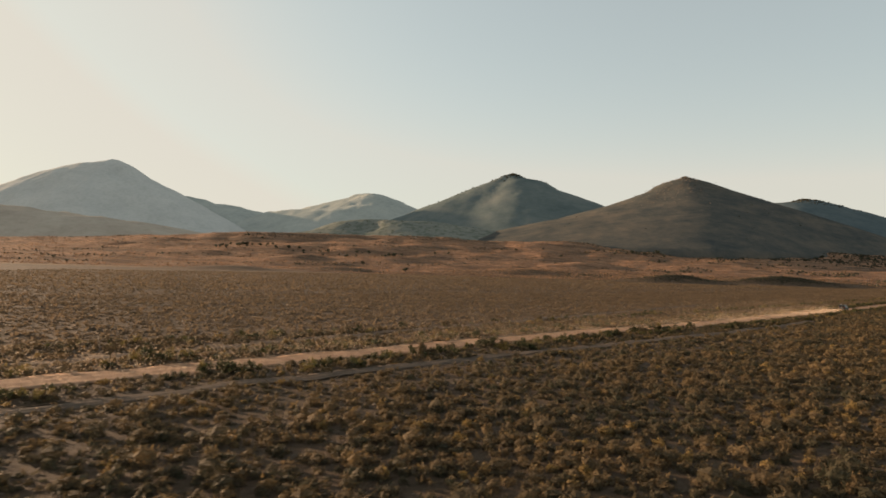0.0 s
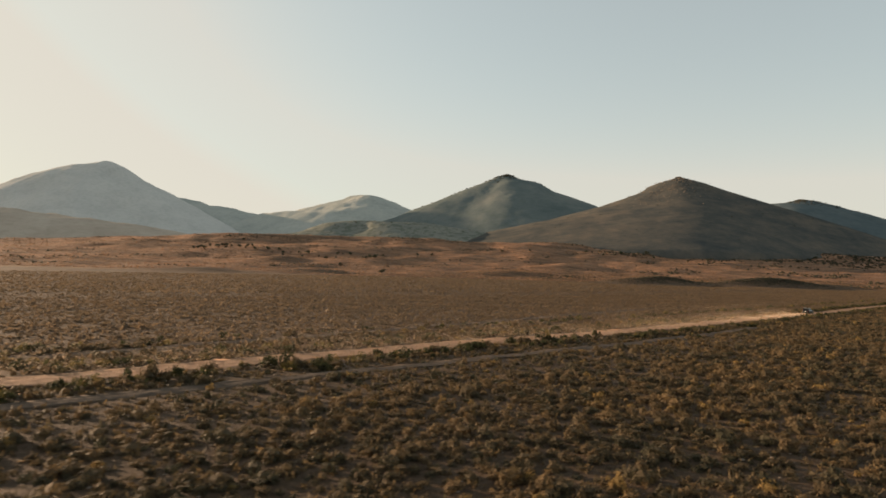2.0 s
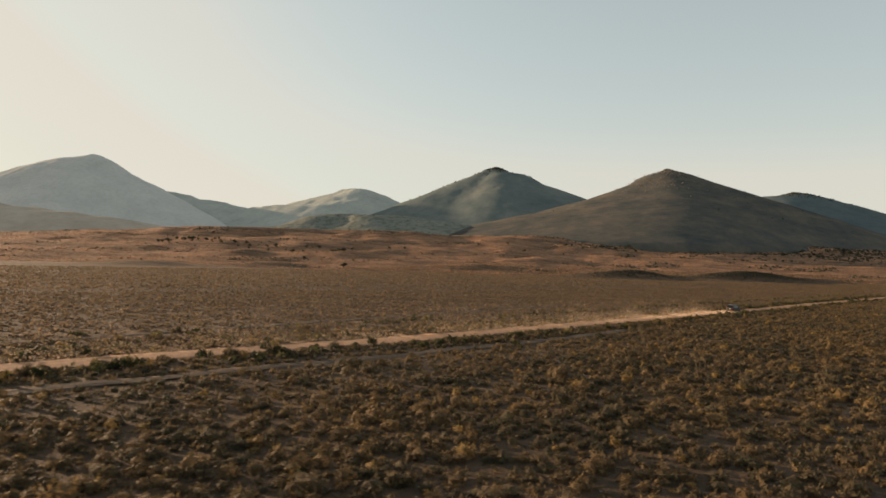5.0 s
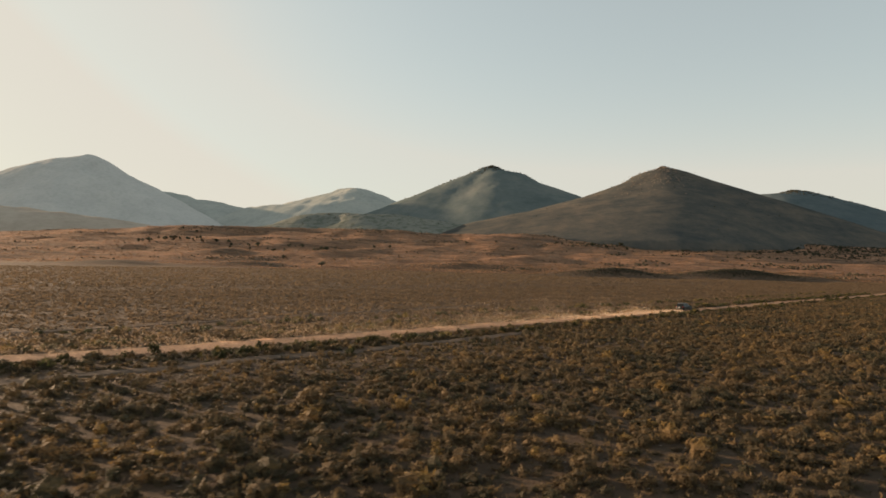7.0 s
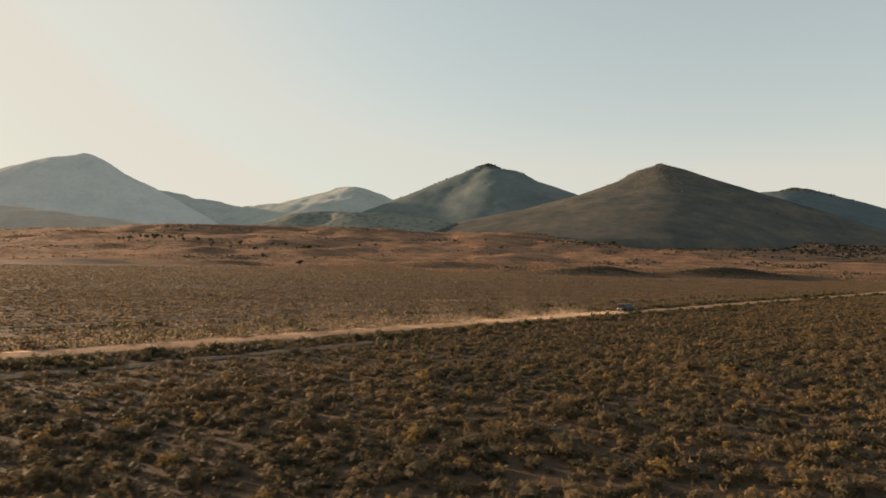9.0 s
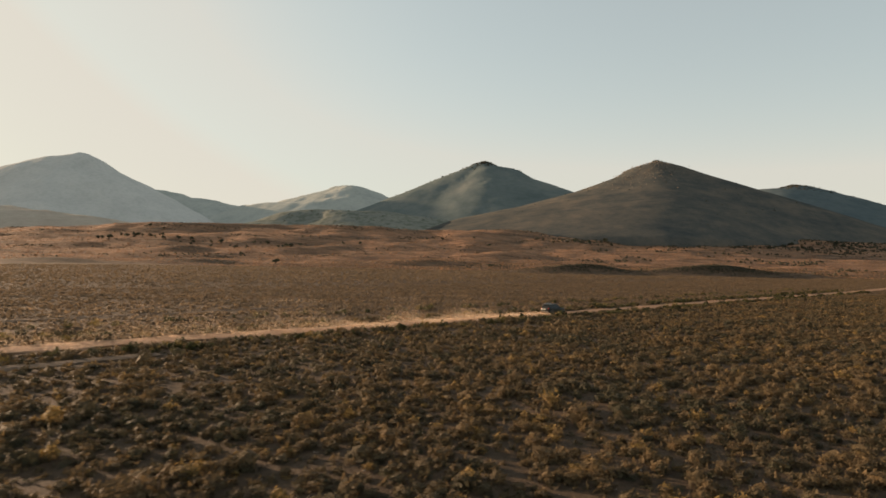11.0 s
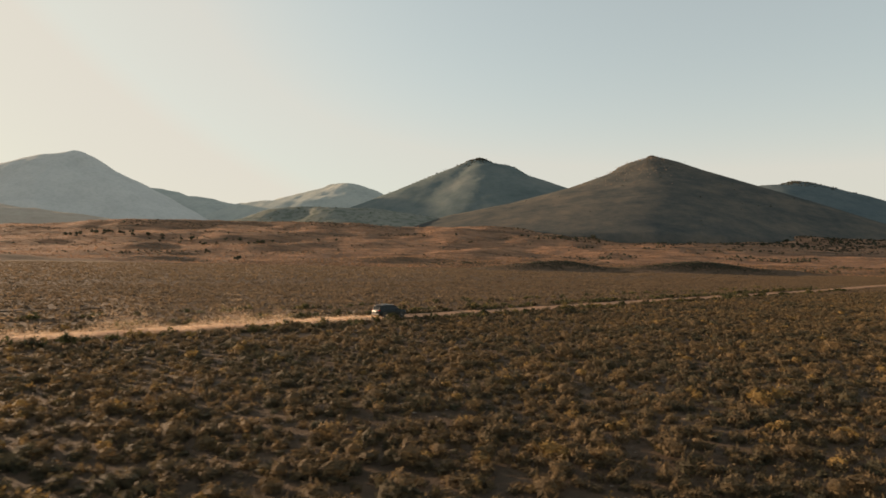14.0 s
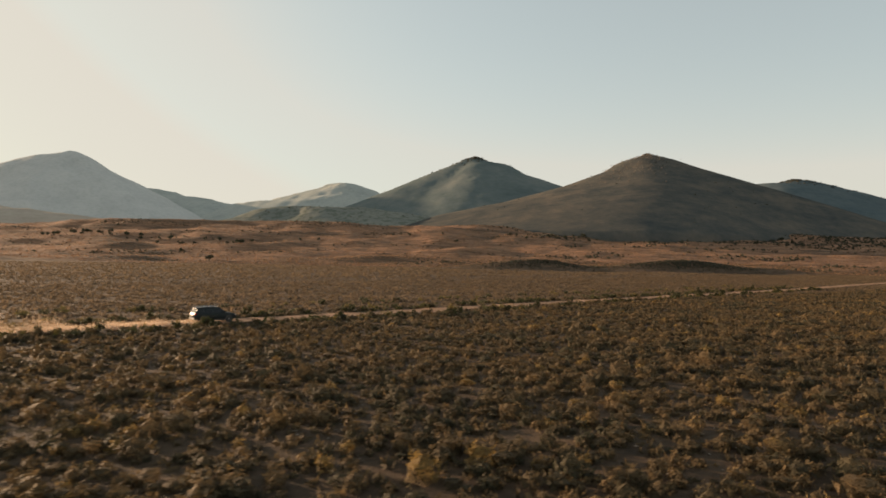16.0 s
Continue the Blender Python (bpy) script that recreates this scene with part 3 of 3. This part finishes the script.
LAST_VERGE = [(150.9, 42.2, 0.66), (152.7, 43.3, 0.59), (156.0, 46.1, 0.43), (157.3, 45.3, 0.43), (159.7, 43.8, 0.43), (165.0, 44.3, 0.58), (166.5, 44.3, 0.47), (168.4, 43.1, 0.47), (170.4, 43.0, 0.48), (175.4, 44.5, 0.65), (178.0, 44.2, 0.66), (192.9, 47.2, 0.41), (195.7, 47.3, 0.54), (197.6, 47.3, 0.43), (199.9, 47.3, 0.67), (200.0, 45.4, 0.85), (204.8, 47.4, 0.59), (206.8, 46.7, 0.58), (211.7, 46.3, 0.73), (215.2, 47.5, 0.9), (221.7, 47.5, 0.55), (226.5, 47.6, 0.43), (228.0, 47.7, 0.44), (244.4, 45.6, 1.0), (247.7, 43.8, 0.98)]
vr = random.Random(5)
spots = FIRST_VERGE + MIDDLE_VERGE + LAST_VERGE
for i in range(70):  # smaller ones in between
    c = vr.choice(spots[:80])
    along_s = c[0] + vr.gauss(0, 3)
    spots.append((along_s, min(c[1] + vr.uniform(-1.6, 0.6), float(road_q(along_s)) - 3.2), vr.uniform(0.3, 0.6)))
for i in range(90):  # the far verge
    along_s = vr.uniform(0, 330)
    spots.append((along_s, float(road_q(along_s)) + vr.choice((3.6, 4.4, 6.0, 18.0)) + vr.gauss(0, 0.4), vr.uniform(0.4, 0.75)))
for i in range(120):
    along_s = vr.uniform(220, 420)
    spots.append((along_s, float(road_q(along_s)) + vr.choice((-5.2, -4.0, 3.9, 5.0)) + vr.gauss(0, 0.4), vr.uniform(0.4, 0.9)))
plant(verge_kinds, [(0.714 * a - 0.700 * q, 0.700 * a + 0.714 * q, r * 1.5) for a, q, r in spots], "shrubs along the dirt road", 0.85, 1.15, 8)

# ---- junipers on the bench ----
TREE = "small dark green juniper standing alone on the russet slope"
tree_kinds = [bush("juniper_tree", 2.9, 5.2, 12, 34, JUNIPER, 31, TREE, "tree", 0.9), bush("juniper_tree", 3.4, 4.4, 13, 32, JUNIPER, 32, TREE, "tree", 0.7),
              bush("juniper_tree", 2.3, 4.8, 10, 34, JUNIPER, 33, TREE, "tree", 0.8)]
TREE_SPOTS = [(-285, 712), (-402, 575), (-245, 748), (-224, 710), (-211, 718), (-161, 686), (-104, 620), (-53, 564), (-33, 728), (-294, 811), (-270, 798), (-80, 722), (-112, 714),
              (53, 800), (72, 797), (109, 807), (127, 764), (174, 763), (-143, 692), (-302, 741), (-136, 743), (-16, 738), (314, 802), (345, 816), (276, 856), (435, 896), (-238, 719), (-185, 692)]
tr = random.Random(9)
spots = list(TREE_SPOTS)
for _ in range(34):
    x = tr.uniform(-300, -60)
    spots.append((x, 742 - 0.28 * (x + 300) + tr.gauss(0, 13)))
for _ in range(48):
    x = tr.uniform(180, 760)
    spots.append((x, 790 + 0.14 * x + tr.gauss(0, 16)))
plant(tree_kinds, [(x, y, 1.0) for x, y in spots], "junipers on the bench", 0.5, 1.05, 12)

# scrub in the hollows of the bench and on the hills
def clumps_on(name, x, y, z, size, mat, label):
    sh = tuft_shapes(8, 9, 51, 0.9, 0.65)
    n = len(x)
    t = sh[RNG.randint(0, 8, n)] * size[:, None, None, None]
    t = t + np.stack([x, y, z - 0.1 * size], -1)[:, None, None, :]
    v = t.reshape(-1, 3)
    return tagged(link_mesh(name, v, np.arange(len(v)).reshape(-1, 3), mat, flat=True, tint=np.repeat(RNG.rand(n), 27)), label, "shrub", kind="stuff")


bx, by = RNG.uniform(-620, 900, 60000), RNG.uniform(560, 880, 60000)
by = by + 0.1 * bx
want = waves(bx * 0.6, by * 1.6, 61, 110, 3) + 0.3 * smooth(740, 860, by) + 0.8 * smooth(180, 420, bx) * smooth(740, 820, by - 0.1 * bx)
k = np.where((want + 0.25 * RNG.normal(size=60000) > 0.66) & (RNG.rand(60000) < 0.35))[0][:5200]
clumps_on("bench_scrub", bx[k], by[k], land(bx[k], by[k]), RNG.uniform(0.5, 1.4, len(k)) * (1 + 0.6 * smooth(100, 300, bx[k])), SCRUB, "dark scrub gathered in the hollows of the grassy bench")
# russet bunch grass standing over the bench
BUNCH = leaf_material("russet_bunch_grass", [(0.0, (0.13, 0.080, 0.048)), (0.5, (0.29, 0.165, 0.095)), (1.0, (0.44, 0.25, 0.145))], 0.4)
bx, by = RNG.uniform(-640, 900, 42000), 545 + 345 * RNG.rand(42000) ** 1.3
by = by + 0.1 * bx
scatter("bunch_grass", bx, by, RNG.uniform(0.45, 1.0, len(bx)), tuft_shapes(8, 3, 53, 0.6, 0.6), BUNCH, "russet bunch grass all over the rising bench", np.clip(0.5 + 0.35 * waves(bx * 0.4, by * 1.5, 63, 60, 3) + 0.2 * RNG.normal(size=len(bx)), 0, 1))
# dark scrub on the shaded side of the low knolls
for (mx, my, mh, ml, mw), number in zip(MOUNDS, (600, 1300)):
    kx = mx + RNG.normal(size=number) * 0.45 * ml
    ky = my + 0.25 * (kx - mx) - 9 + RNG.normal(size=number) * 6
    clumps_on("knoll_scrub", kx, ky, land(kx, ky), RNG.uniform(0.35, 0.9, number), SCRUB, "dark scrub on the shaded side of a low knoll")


def hill_scrub(hill_ob, count, size0, size1, wanted, label):
    """Scrub standing on a hill where wanted(x, y, z) of its sheet is high."""
    co = np.empty(len(hill_ob.data.vertices) * 3)
    hill_ob.data.vertices.foreach_get("co", co)
    co = co.reshape(-1, 3)
    w = np.where(co[:, 2] > 40, wanted(*co.T), 0)
    p = co[RNG.choice(len(co), count, p=w / w.sum())] + RNG.normal(size=(count, 3)) * (2.0, 2.0, 0.1)
    clumps_on("hill_scrub", p[:, 0], p[:, 1], p[:, 2] - 0.5, RNG.uniform(size0, size1, count), SCRUB, label)


hill_scrub(hill_near, 800, 0.7, 1.6, lambda x, y, z: 0.2 + (z / 220) ** 2, "dark scrub dotted over the brown hillside")


def scree(hill_ob, count, cx, cy, spread):
    """Pale angular rocks lying on a hillside below its summit."""
    co = np.empty(len(hill_ob.data.vertices) * 3)
    hill_ob.data.vertices.foreach_get("co", co)
    co = co.reshape(-1, 3)
    w = np.exp(-((co[:, 0] - cx) / spread[0]) ** 2 - ((co[:, 1] - cy) / spread[1]) ** 2)
    p = co[RNG.choice(len(co), count, p=w / w.sum())] + RNG.normal(size=(count, 3)) * (3, 3, 0.2)
    corner = np.array([(1, 0, 0), (0, 1, 0), (-1, 0, 0), (0, -1, 0), (0, 0, 0.8), (0, 0, -0.8)], float)
    f = np.array([(0, 1, 4), (1, 2, 4), (2, 3, 4), (3, 0, 4), (1, 0, 5), (2, 1, 5), (3, 2, 5), (0, 3, 5)])
    v = corner[None] * RNG.uniform(0.6, 1.3, (count, 6, 1)) * RNG.uniform(0.5, 1.3, (count, 1, 1)) + p[:, None, :]
    faces = (f[None] + 6 * np.arange(count)[:, None, None]).reshape(-1, 3)
    tagged(link_mesh("scree", v.reshape(-1, 3), faces, STONE, flat=True), "pale rocks strewn below the summit of the brown hill", "rock", kind="stuff")


STONE = road_material("pale_stone", (0.14, 0.11, 0.085), (0.30, 0.25, 0.20))
scree(hill_near, 900, 425, 1225, (60, 60))
hill_scrub(hill_middle, 1500, 1.6, 3.2, lambda x, y, z: np.exp(-(((y - 1725) / 40) ** 2)) * (z > 120), "dark trees along the skyline of the hill")
hill_scrub(hill_right, 1100, 1.5, 2.8, lambda x, y, z: np.exp(-(((y - 1715) / 60) ** 2)) * (z > 90), "dark trees along the rounded hilltop")
hill_scrub(hill_low, 350, 0.8, 1.8, lambda x, y, z: 0.2 + (z / 105) ** 2, "dark scrub dotted over the low ridge")

# ---- stones between the shrubs ----
def stones(count, seed):
    r = np.random.RandomState(seed)
    x, y, d = seen_land(count * 3, 2, 64)
    k = off_roads(x, y, 0.1) & (r.rand(len(x)) < np.clip(1.3 - cover(x, y), 0.1, 1))
    x, y = x[k][:count], y[k][:count]
    corner = np.array([(1, 0, 0), (0, 1, 0), (-1, 0, 0), (0, -1, 0), (0, 0, 0.55), (0, 0, -0.4)], float)
    f = np.array([(0, 1, 4), (1, 2, 4), (2, 3, 4), (3, 0, 4), (1, 0, 5), (2, 1, 5), (3, 2, 5), (0, 3, 5)])
    n = len(x)
    size = r.uniform(0.03, 0.09, n) * (1 + (r.rand(n) < 0.06))
    v = corner[None] * r.uniform(0.6, 1.3, (n, 6, 1)) * size[:, None, None]
    a = r.uniform(0, 6.283, n)[:, None]
    v = np.stack([v[..., 0] * np.cos(a) * 1.4 - v[..., 1] * np.sin(a), v[..., 0] * np.sin(a) + v[..., 1] * np.cos(a), v[..., 2]], -1)
    v = v + np.stack([x, y, land(x, y) + 0.02], -1)[:, None, :]
    faces = (f[None] + 6 * np.arange(n)[:, None, None]).reshape(-1, 3)
    tagged(link_mesh("stones", v.reshape(-1, 3), faces, STONE, flat=True), "pale flat stones scattered on the soil", "stone", kind="stuff")


stones(5500, 71)

# ---- the car ----
PAINT = plain_material("dark_green_paint", (0.010, 0.015, 0.015), 0.42, 0.0, 0.0, 0.05, 0.22)
GLASS = plain_material("tinted_glass", (0.008, 0.009, 0.010), 0.08, 0.0, 0.0, 0.03, 0.3)
RUBBER = plain_material("dusty_rubber", (0.03, 0.027, 0.024), 0.85, 0, 0, 0.3)
ALLOY = plain_material("grey_alloy", (0.35, 0.34, 0.33), 0.35, 0.9)
PLASTIC = plain_material("black_plastic", (0.022, 0.022, 0.022), 0.6, 0, 0, 0.25)
REDLENS = plain_material("red_lamp_lens", (0.28, 0.012, 0.01), 0.2, 0, 0.5, 0.1)
CLEAR = plain_material("clear_lamp_lens", (0.6, 0.6, 0.58), 0.1, 0.2, 0.5, 0.1)
SILVER = plain_material("silver_rail", (0.45, 0.45, 0.44), 0.3, 0.9)
PLATE = plain_material("white_plate", (0.6, 0.6, 0.58), 0.5)


def loft(rings, close=True):
    """A skin through rings of equally many points."""
    bm = bmesh.new()
    vs = [[bm.verts.new(p) for p in ring] for ring in rings]
    for a, b in zip(vs, vs[1:]):
        for i in range(len(a)):
            j = (i + 1) % len(a)
            bm.faces.new((a[i], a[j], b[j], b[i]))
    if close:
        bm.faces.new(list(reversed(vs[0])))
        bm.faces.new(vs[-1])
    bmesh.ops.recalc_face_normals(bm, faces=bm.faces)
    return bm


def box(c, size, bevel=0.02):
    bm = bmesh.new()
    bmesh.ops.create_cube(bm, size=1, matrix=Matrix.LocRotScale(c, None, size))
    bmesh.ops.bevel(bm, geom=bm.edges[:], offset=bevel, segments=2, affect="EDGES")
    return bm


def slab(corners, thick):
    """A thin plate on four or more corners, its thickness along its normal."""
    bm = bmesh.new()
    f = bm.faces.new([bm.verts.new(c) for c in corners])
    f.normal_update()
    out = bmesh.ops.extrude_face_region(bm, geom=[f])
    d = f.normal * thick
    for v in out["geom"]:
        if isinstance(v, bmesh.types.BMVert):
            v.co += d
    bmesh.ops.recalc_face_normals(bm, faces=bm.faces)
    return bm


def body_ring(x, w, zb, zt):
    r = 0.10
    half = [(w * 0.86, zb), (w * 0.97, zb + r), (w, zb + 0.35 * (zt - zb)), (w * 0.985, zb + 0.75 * (zt - zb)), (w * 0.95, zt - 0.05), (w * 0.86, zt)]
    return [(x, y, z) for y, z in half] + [(x, -y, z) for y, z in reversed(half)]


def cabin_ring(x, wb, zb, wt, zt):
    half = [(wb, zb), (wb + (wt - wb) * 0.85, zb + (zt - zb) * 0.85), (wt * 0.93, zt - 0.015), (wt * 0.5, zt)]
    return [(x, y, z) for y, z in half] + [(x, -y, z) for y, z in reversed(half)]


def make_car():
    car = new("car")
    part("body", loft([body_ring(-2.36, 0.76, 0.46, 0.96), body_ring(-2.28, 0.86, 0.34, 1.03), body_ring(-1.9, 0.92, 0.27, 1.07), body_ring(-1.0, 0.935, 0.24, 1.07),
                       body_ring(0.2, 0.94, 0.23, 1.05), body_ring(1.0, 0.935, 0.24, 1.04), body_ring(1.5, 0.92, 0.26, 1.01), body_ring(2.0, 0.88, 0.30, 0.94),
                       body_ring(2.26, 0.80, 0.36, 0.85), body_ring(2.37, 0.66, 0.44, 0.74)]), PAINT, car, "dusty dark green painted body", True)
    part("cabin", loft([cabin_ring(-2.30, 0.80, 1.02, 0.74, 1.06), cabin_ring(-2.05, 0.84, 1.03, 0.68, 1.58), cabin_ring(-1.85, 0.85, 1.04, 0.66, 1.67), cabin_ring(-0.9, 0.86, 1.04, 0.665, 1.72),
                        cabin_ring(0.0, 0.86, 1.04, 0.66, 1.70), cabin_ring(0.35, 0.86, 1.03, 0.64, 1.64), cabin_ring(1.25, 0.84, 1.01, 0.78, 1.035)]), PAINT, car, "", False)
    for sgn, flip in ((1, 1), (-1, -1)):
        def wall_point(x, f):
            return Vector((x, sgn * (0.868 - 0.20 * f), 1.06 + 0.60 * f))
        for xs in (((-2.0, 0.05), (-1.42, 0.05), (-1.42, 0.78), (-1.82, 0.70)), ((-1.34, 0.05), (-0.42, 0.05), (-0.42, 0.84), (-1.34, 0.82)), ((-0.34, 0.05), (0.86, 0.03), (0.34, 0.78), (-0.34, 0.84))):
            c = [wall_point(x, f) for x, f in xs]
            part("side_window", slab(c if sgn < 0 else c[::-1], 0.012), GLASS, car, "dark tinted side window")
        for x in (-1.42, 1.42):
            wheel = new("wheel")
            wheel.parent = car
            wheel.location = (x, sgn * 0.80, 0.35)
            bm = bmesh.new()
            bmesh.ops.create_cone(bm, cap_ends=True, segments=28, radius1=0.35, radius2=0.35, depth=0.24, matrix=pose(0, 0, 0, 90, 0, 0))
            bmesh.ops.bevel(bm, geom=[e for e in bm.edges if abs(e.verts[0].co.y - e.verts[1].co.y) < 1e-4], offset=0.04, segments=2, affect="EDGES")
            part("tyre", bm, RUBBER, wheel, "dusty black tyre")
            bm = bmesh.new()
            bmesh.ops.create_cone(bm, cap_ends=True, segments=20, radius1=0.07, radius2=0.07, depth=0.03, matrix=pose(0, sgn * 0.128, 0, 90, 0, 0))
            for i in range(5):
                bmesh.ops.create_cube(bm, size=1, matrix=pose(0, sgn * 0.126, 0, 0, 72 * i, 0) @ Matrix.LocRotScale((0, 0, 0.125), None, (0.06, 0.02, 0.19)))
            part("rim", bm, ALLOY, wheel, "grey five-spoke alloy rim")
            bm = bmesh.new()
            bmesh.ops.create_cone(bm, cap_ends=True, segments=28, radius1=0.43, radius2=0.43, depth=0.06, matrix=pose(x, sgn * 0.912, 0.37, 90, 0, 0))
            part("wheel_arch", bm, PLASTIC, car, "black plastic wheel arch")
        part("sill", box((0, sgn * 0.93, 0.30), (2.1, 0.07, 0.14)), PLASTIC, car, "black plastic sill")
        rail = bmesh.new()
        limb(rail, (-1.75, sgn * 0.60, 1.745), (0.15, sgn * 0.60, 1.755), 0.022, 0.022, 8)
        for x in (-1.72, -0.8, 0.12):
            bmesh.ops.create_cube(rail, size=1, matrix=Matrix.LocRotScale((x, sgn * 0.60, 1.71), None, (0.10, 0.035, 0.07)))
        part("roof_rail", rail, SILVER, car, "silver roof rail")
        mirror = part("mirror", box((0.72, sgn * 1.0, 1.10), (0.14, 0.20, 0.15), 0.04), PAINT, car)
        for x in (-0.55, 0.5):
            part("door_handle", box((x - 0.35, sgn * 0.945, 0.92), (0.2, 0.03, 0.035), 0.01), PAINT, car)
        part("tail_light", box((-2.24, sgn * 0.74, 0.97), (0.22, 0.26, 0.15), 0.03), REDLENS, car, "red tail light")
        part("headlight", box((2.16, sgn * 0.68, 0.76), (0.22, 0.28, 0.12), 0.03), CLEAR, car, "clear headlight")
    part("rear_window", slab([(-2.285, 0.66, 1.10), (-2.285, -0.66, 1.10), (-2.075, -0.57, 1.54), (-2.075, 0.57, 1.54)], 0.012), GLASS, car, "dark tinted rear window")
    part("windscreen", slab([(1.20, -0.72, 1.07), (1.20, 0.72, 1.07), (0.42, 0.58, 1.635), (0.42, -0.58, 1.635)], 0.014), GLASS, car, "dark windscreen")
    part("rear_bumper", box((-2.34, 0, 0.46), (0.16, 1.62, 0.20), 0.05), PLASTIC, car, "black plastic rear bumper")
    part("front_bumper", box((2.30, 0, 0.44), (0.18, 1.45, 0.20), 0.05), PLASTIC, car, "black plastic front bumper")
    part("spoiler", box((-2.10, 0, 1.655), (0.30, 1.20, 0.04), 0.015), PAINT, car)
    plate = part("number_plate", box((-2.385, 0, 0.80), (0.02, 0.40, 0.13), 0.005), PLATE, car, "white number plate with dark bars")
    part("bar", box((-2.397, 0, 0.80), (0.006, 0.28, 0.05), 0.001), PLASTIC, plate)
    return tagged(car, "dusty dark green sport utility car on the dirt road", "car")


CAR_S = 217.0
car = make_car()
cq = float(road_q(CAR_S))
car_x, car_y = 0.714 * CAR_S - 0.700 * cq, 0.700 * CAR_S + 0.714 * cq
car.matrix_basis = pose(car_x, car_y, float(land(car_x, car_y)) + 0.105, 0, 0, 45.0)


# ---- dust behind the car ----
def dust_material():
    m, n, l, p = material("hanging_dust")
    d, t, c = n.new("ShaderNodeBsdfDiffuse"), n.new("ShaderNodeBsdfTranslucent"), n.new("ShaderNodeBsdfTransparent")
    for x in (d, t):
        x.inputs[0].default_value = (0.70, 0.53, 0.38, 1)
    a, b = n.new("ShaderNodeMixShader"), n.new("ShaderNodeMixShader")
    a.inputs[0].default_value = 0.5
    b.inputs[0].default_value = 0.32
    l.new(d.outputs[0], a.inputs[1])
    l.new(t.outputs[0], a.inputs[2])
    l.new(c.outputs[0], b.inputs[1])
    l.new(a.outputs[0], b.inputs[2])
    l.new(b.outputs[0], n["Material Output"].inputs[0])
    return m


def dust(count, seed):
    """Fine flakes hanging over the road, thick at the wheels, higher and thinner further back."""
    r = np.random.RandomState(seed)
    u = np.where(r.rand(count) < 0.38, r.exponential(30, count), r.uniform(0, 215, count)) + 1.6
    puff = 0.7 + 0.75 * waves(u, 0 * u, 81, 13, 3)
    h = np.clip((0.75 + 0.030 * u) * np.clip(puff, 0.15, 2) ** 1.6, 0.12, 1.9)
    z = np.minimum(r.exponential(1, count) * h * 0.55, 3.5)
    s = CAR_S - u
    q = road_q(s) + r.normal(size=count) * (0.8 + 0.02 * u) + 0.012 * u
    x, y = 0.714 * s - 0.700 * q, 0.700 * s + 0.714 * q
    c = np.stack([x, y, land(x, y) + 0.12 + z], -1)
    e = r.normal(size=(count, 3, 3))
    e /= np.linalg.norm(e, axis=2)[..., None]
    v = c[:, None, :] + e * r.uniform(0.04, 0.11, (count, 1, 1))
    tagged(link_mesh("dust_plume", v.reshape(-1, 3), np.arange(count * 3).reshape(-1, 3), dust_material(), flat=True), "tan dust hanging over the dirt road behind the car", "dust", kind="stuff")


dust(110000, 91)
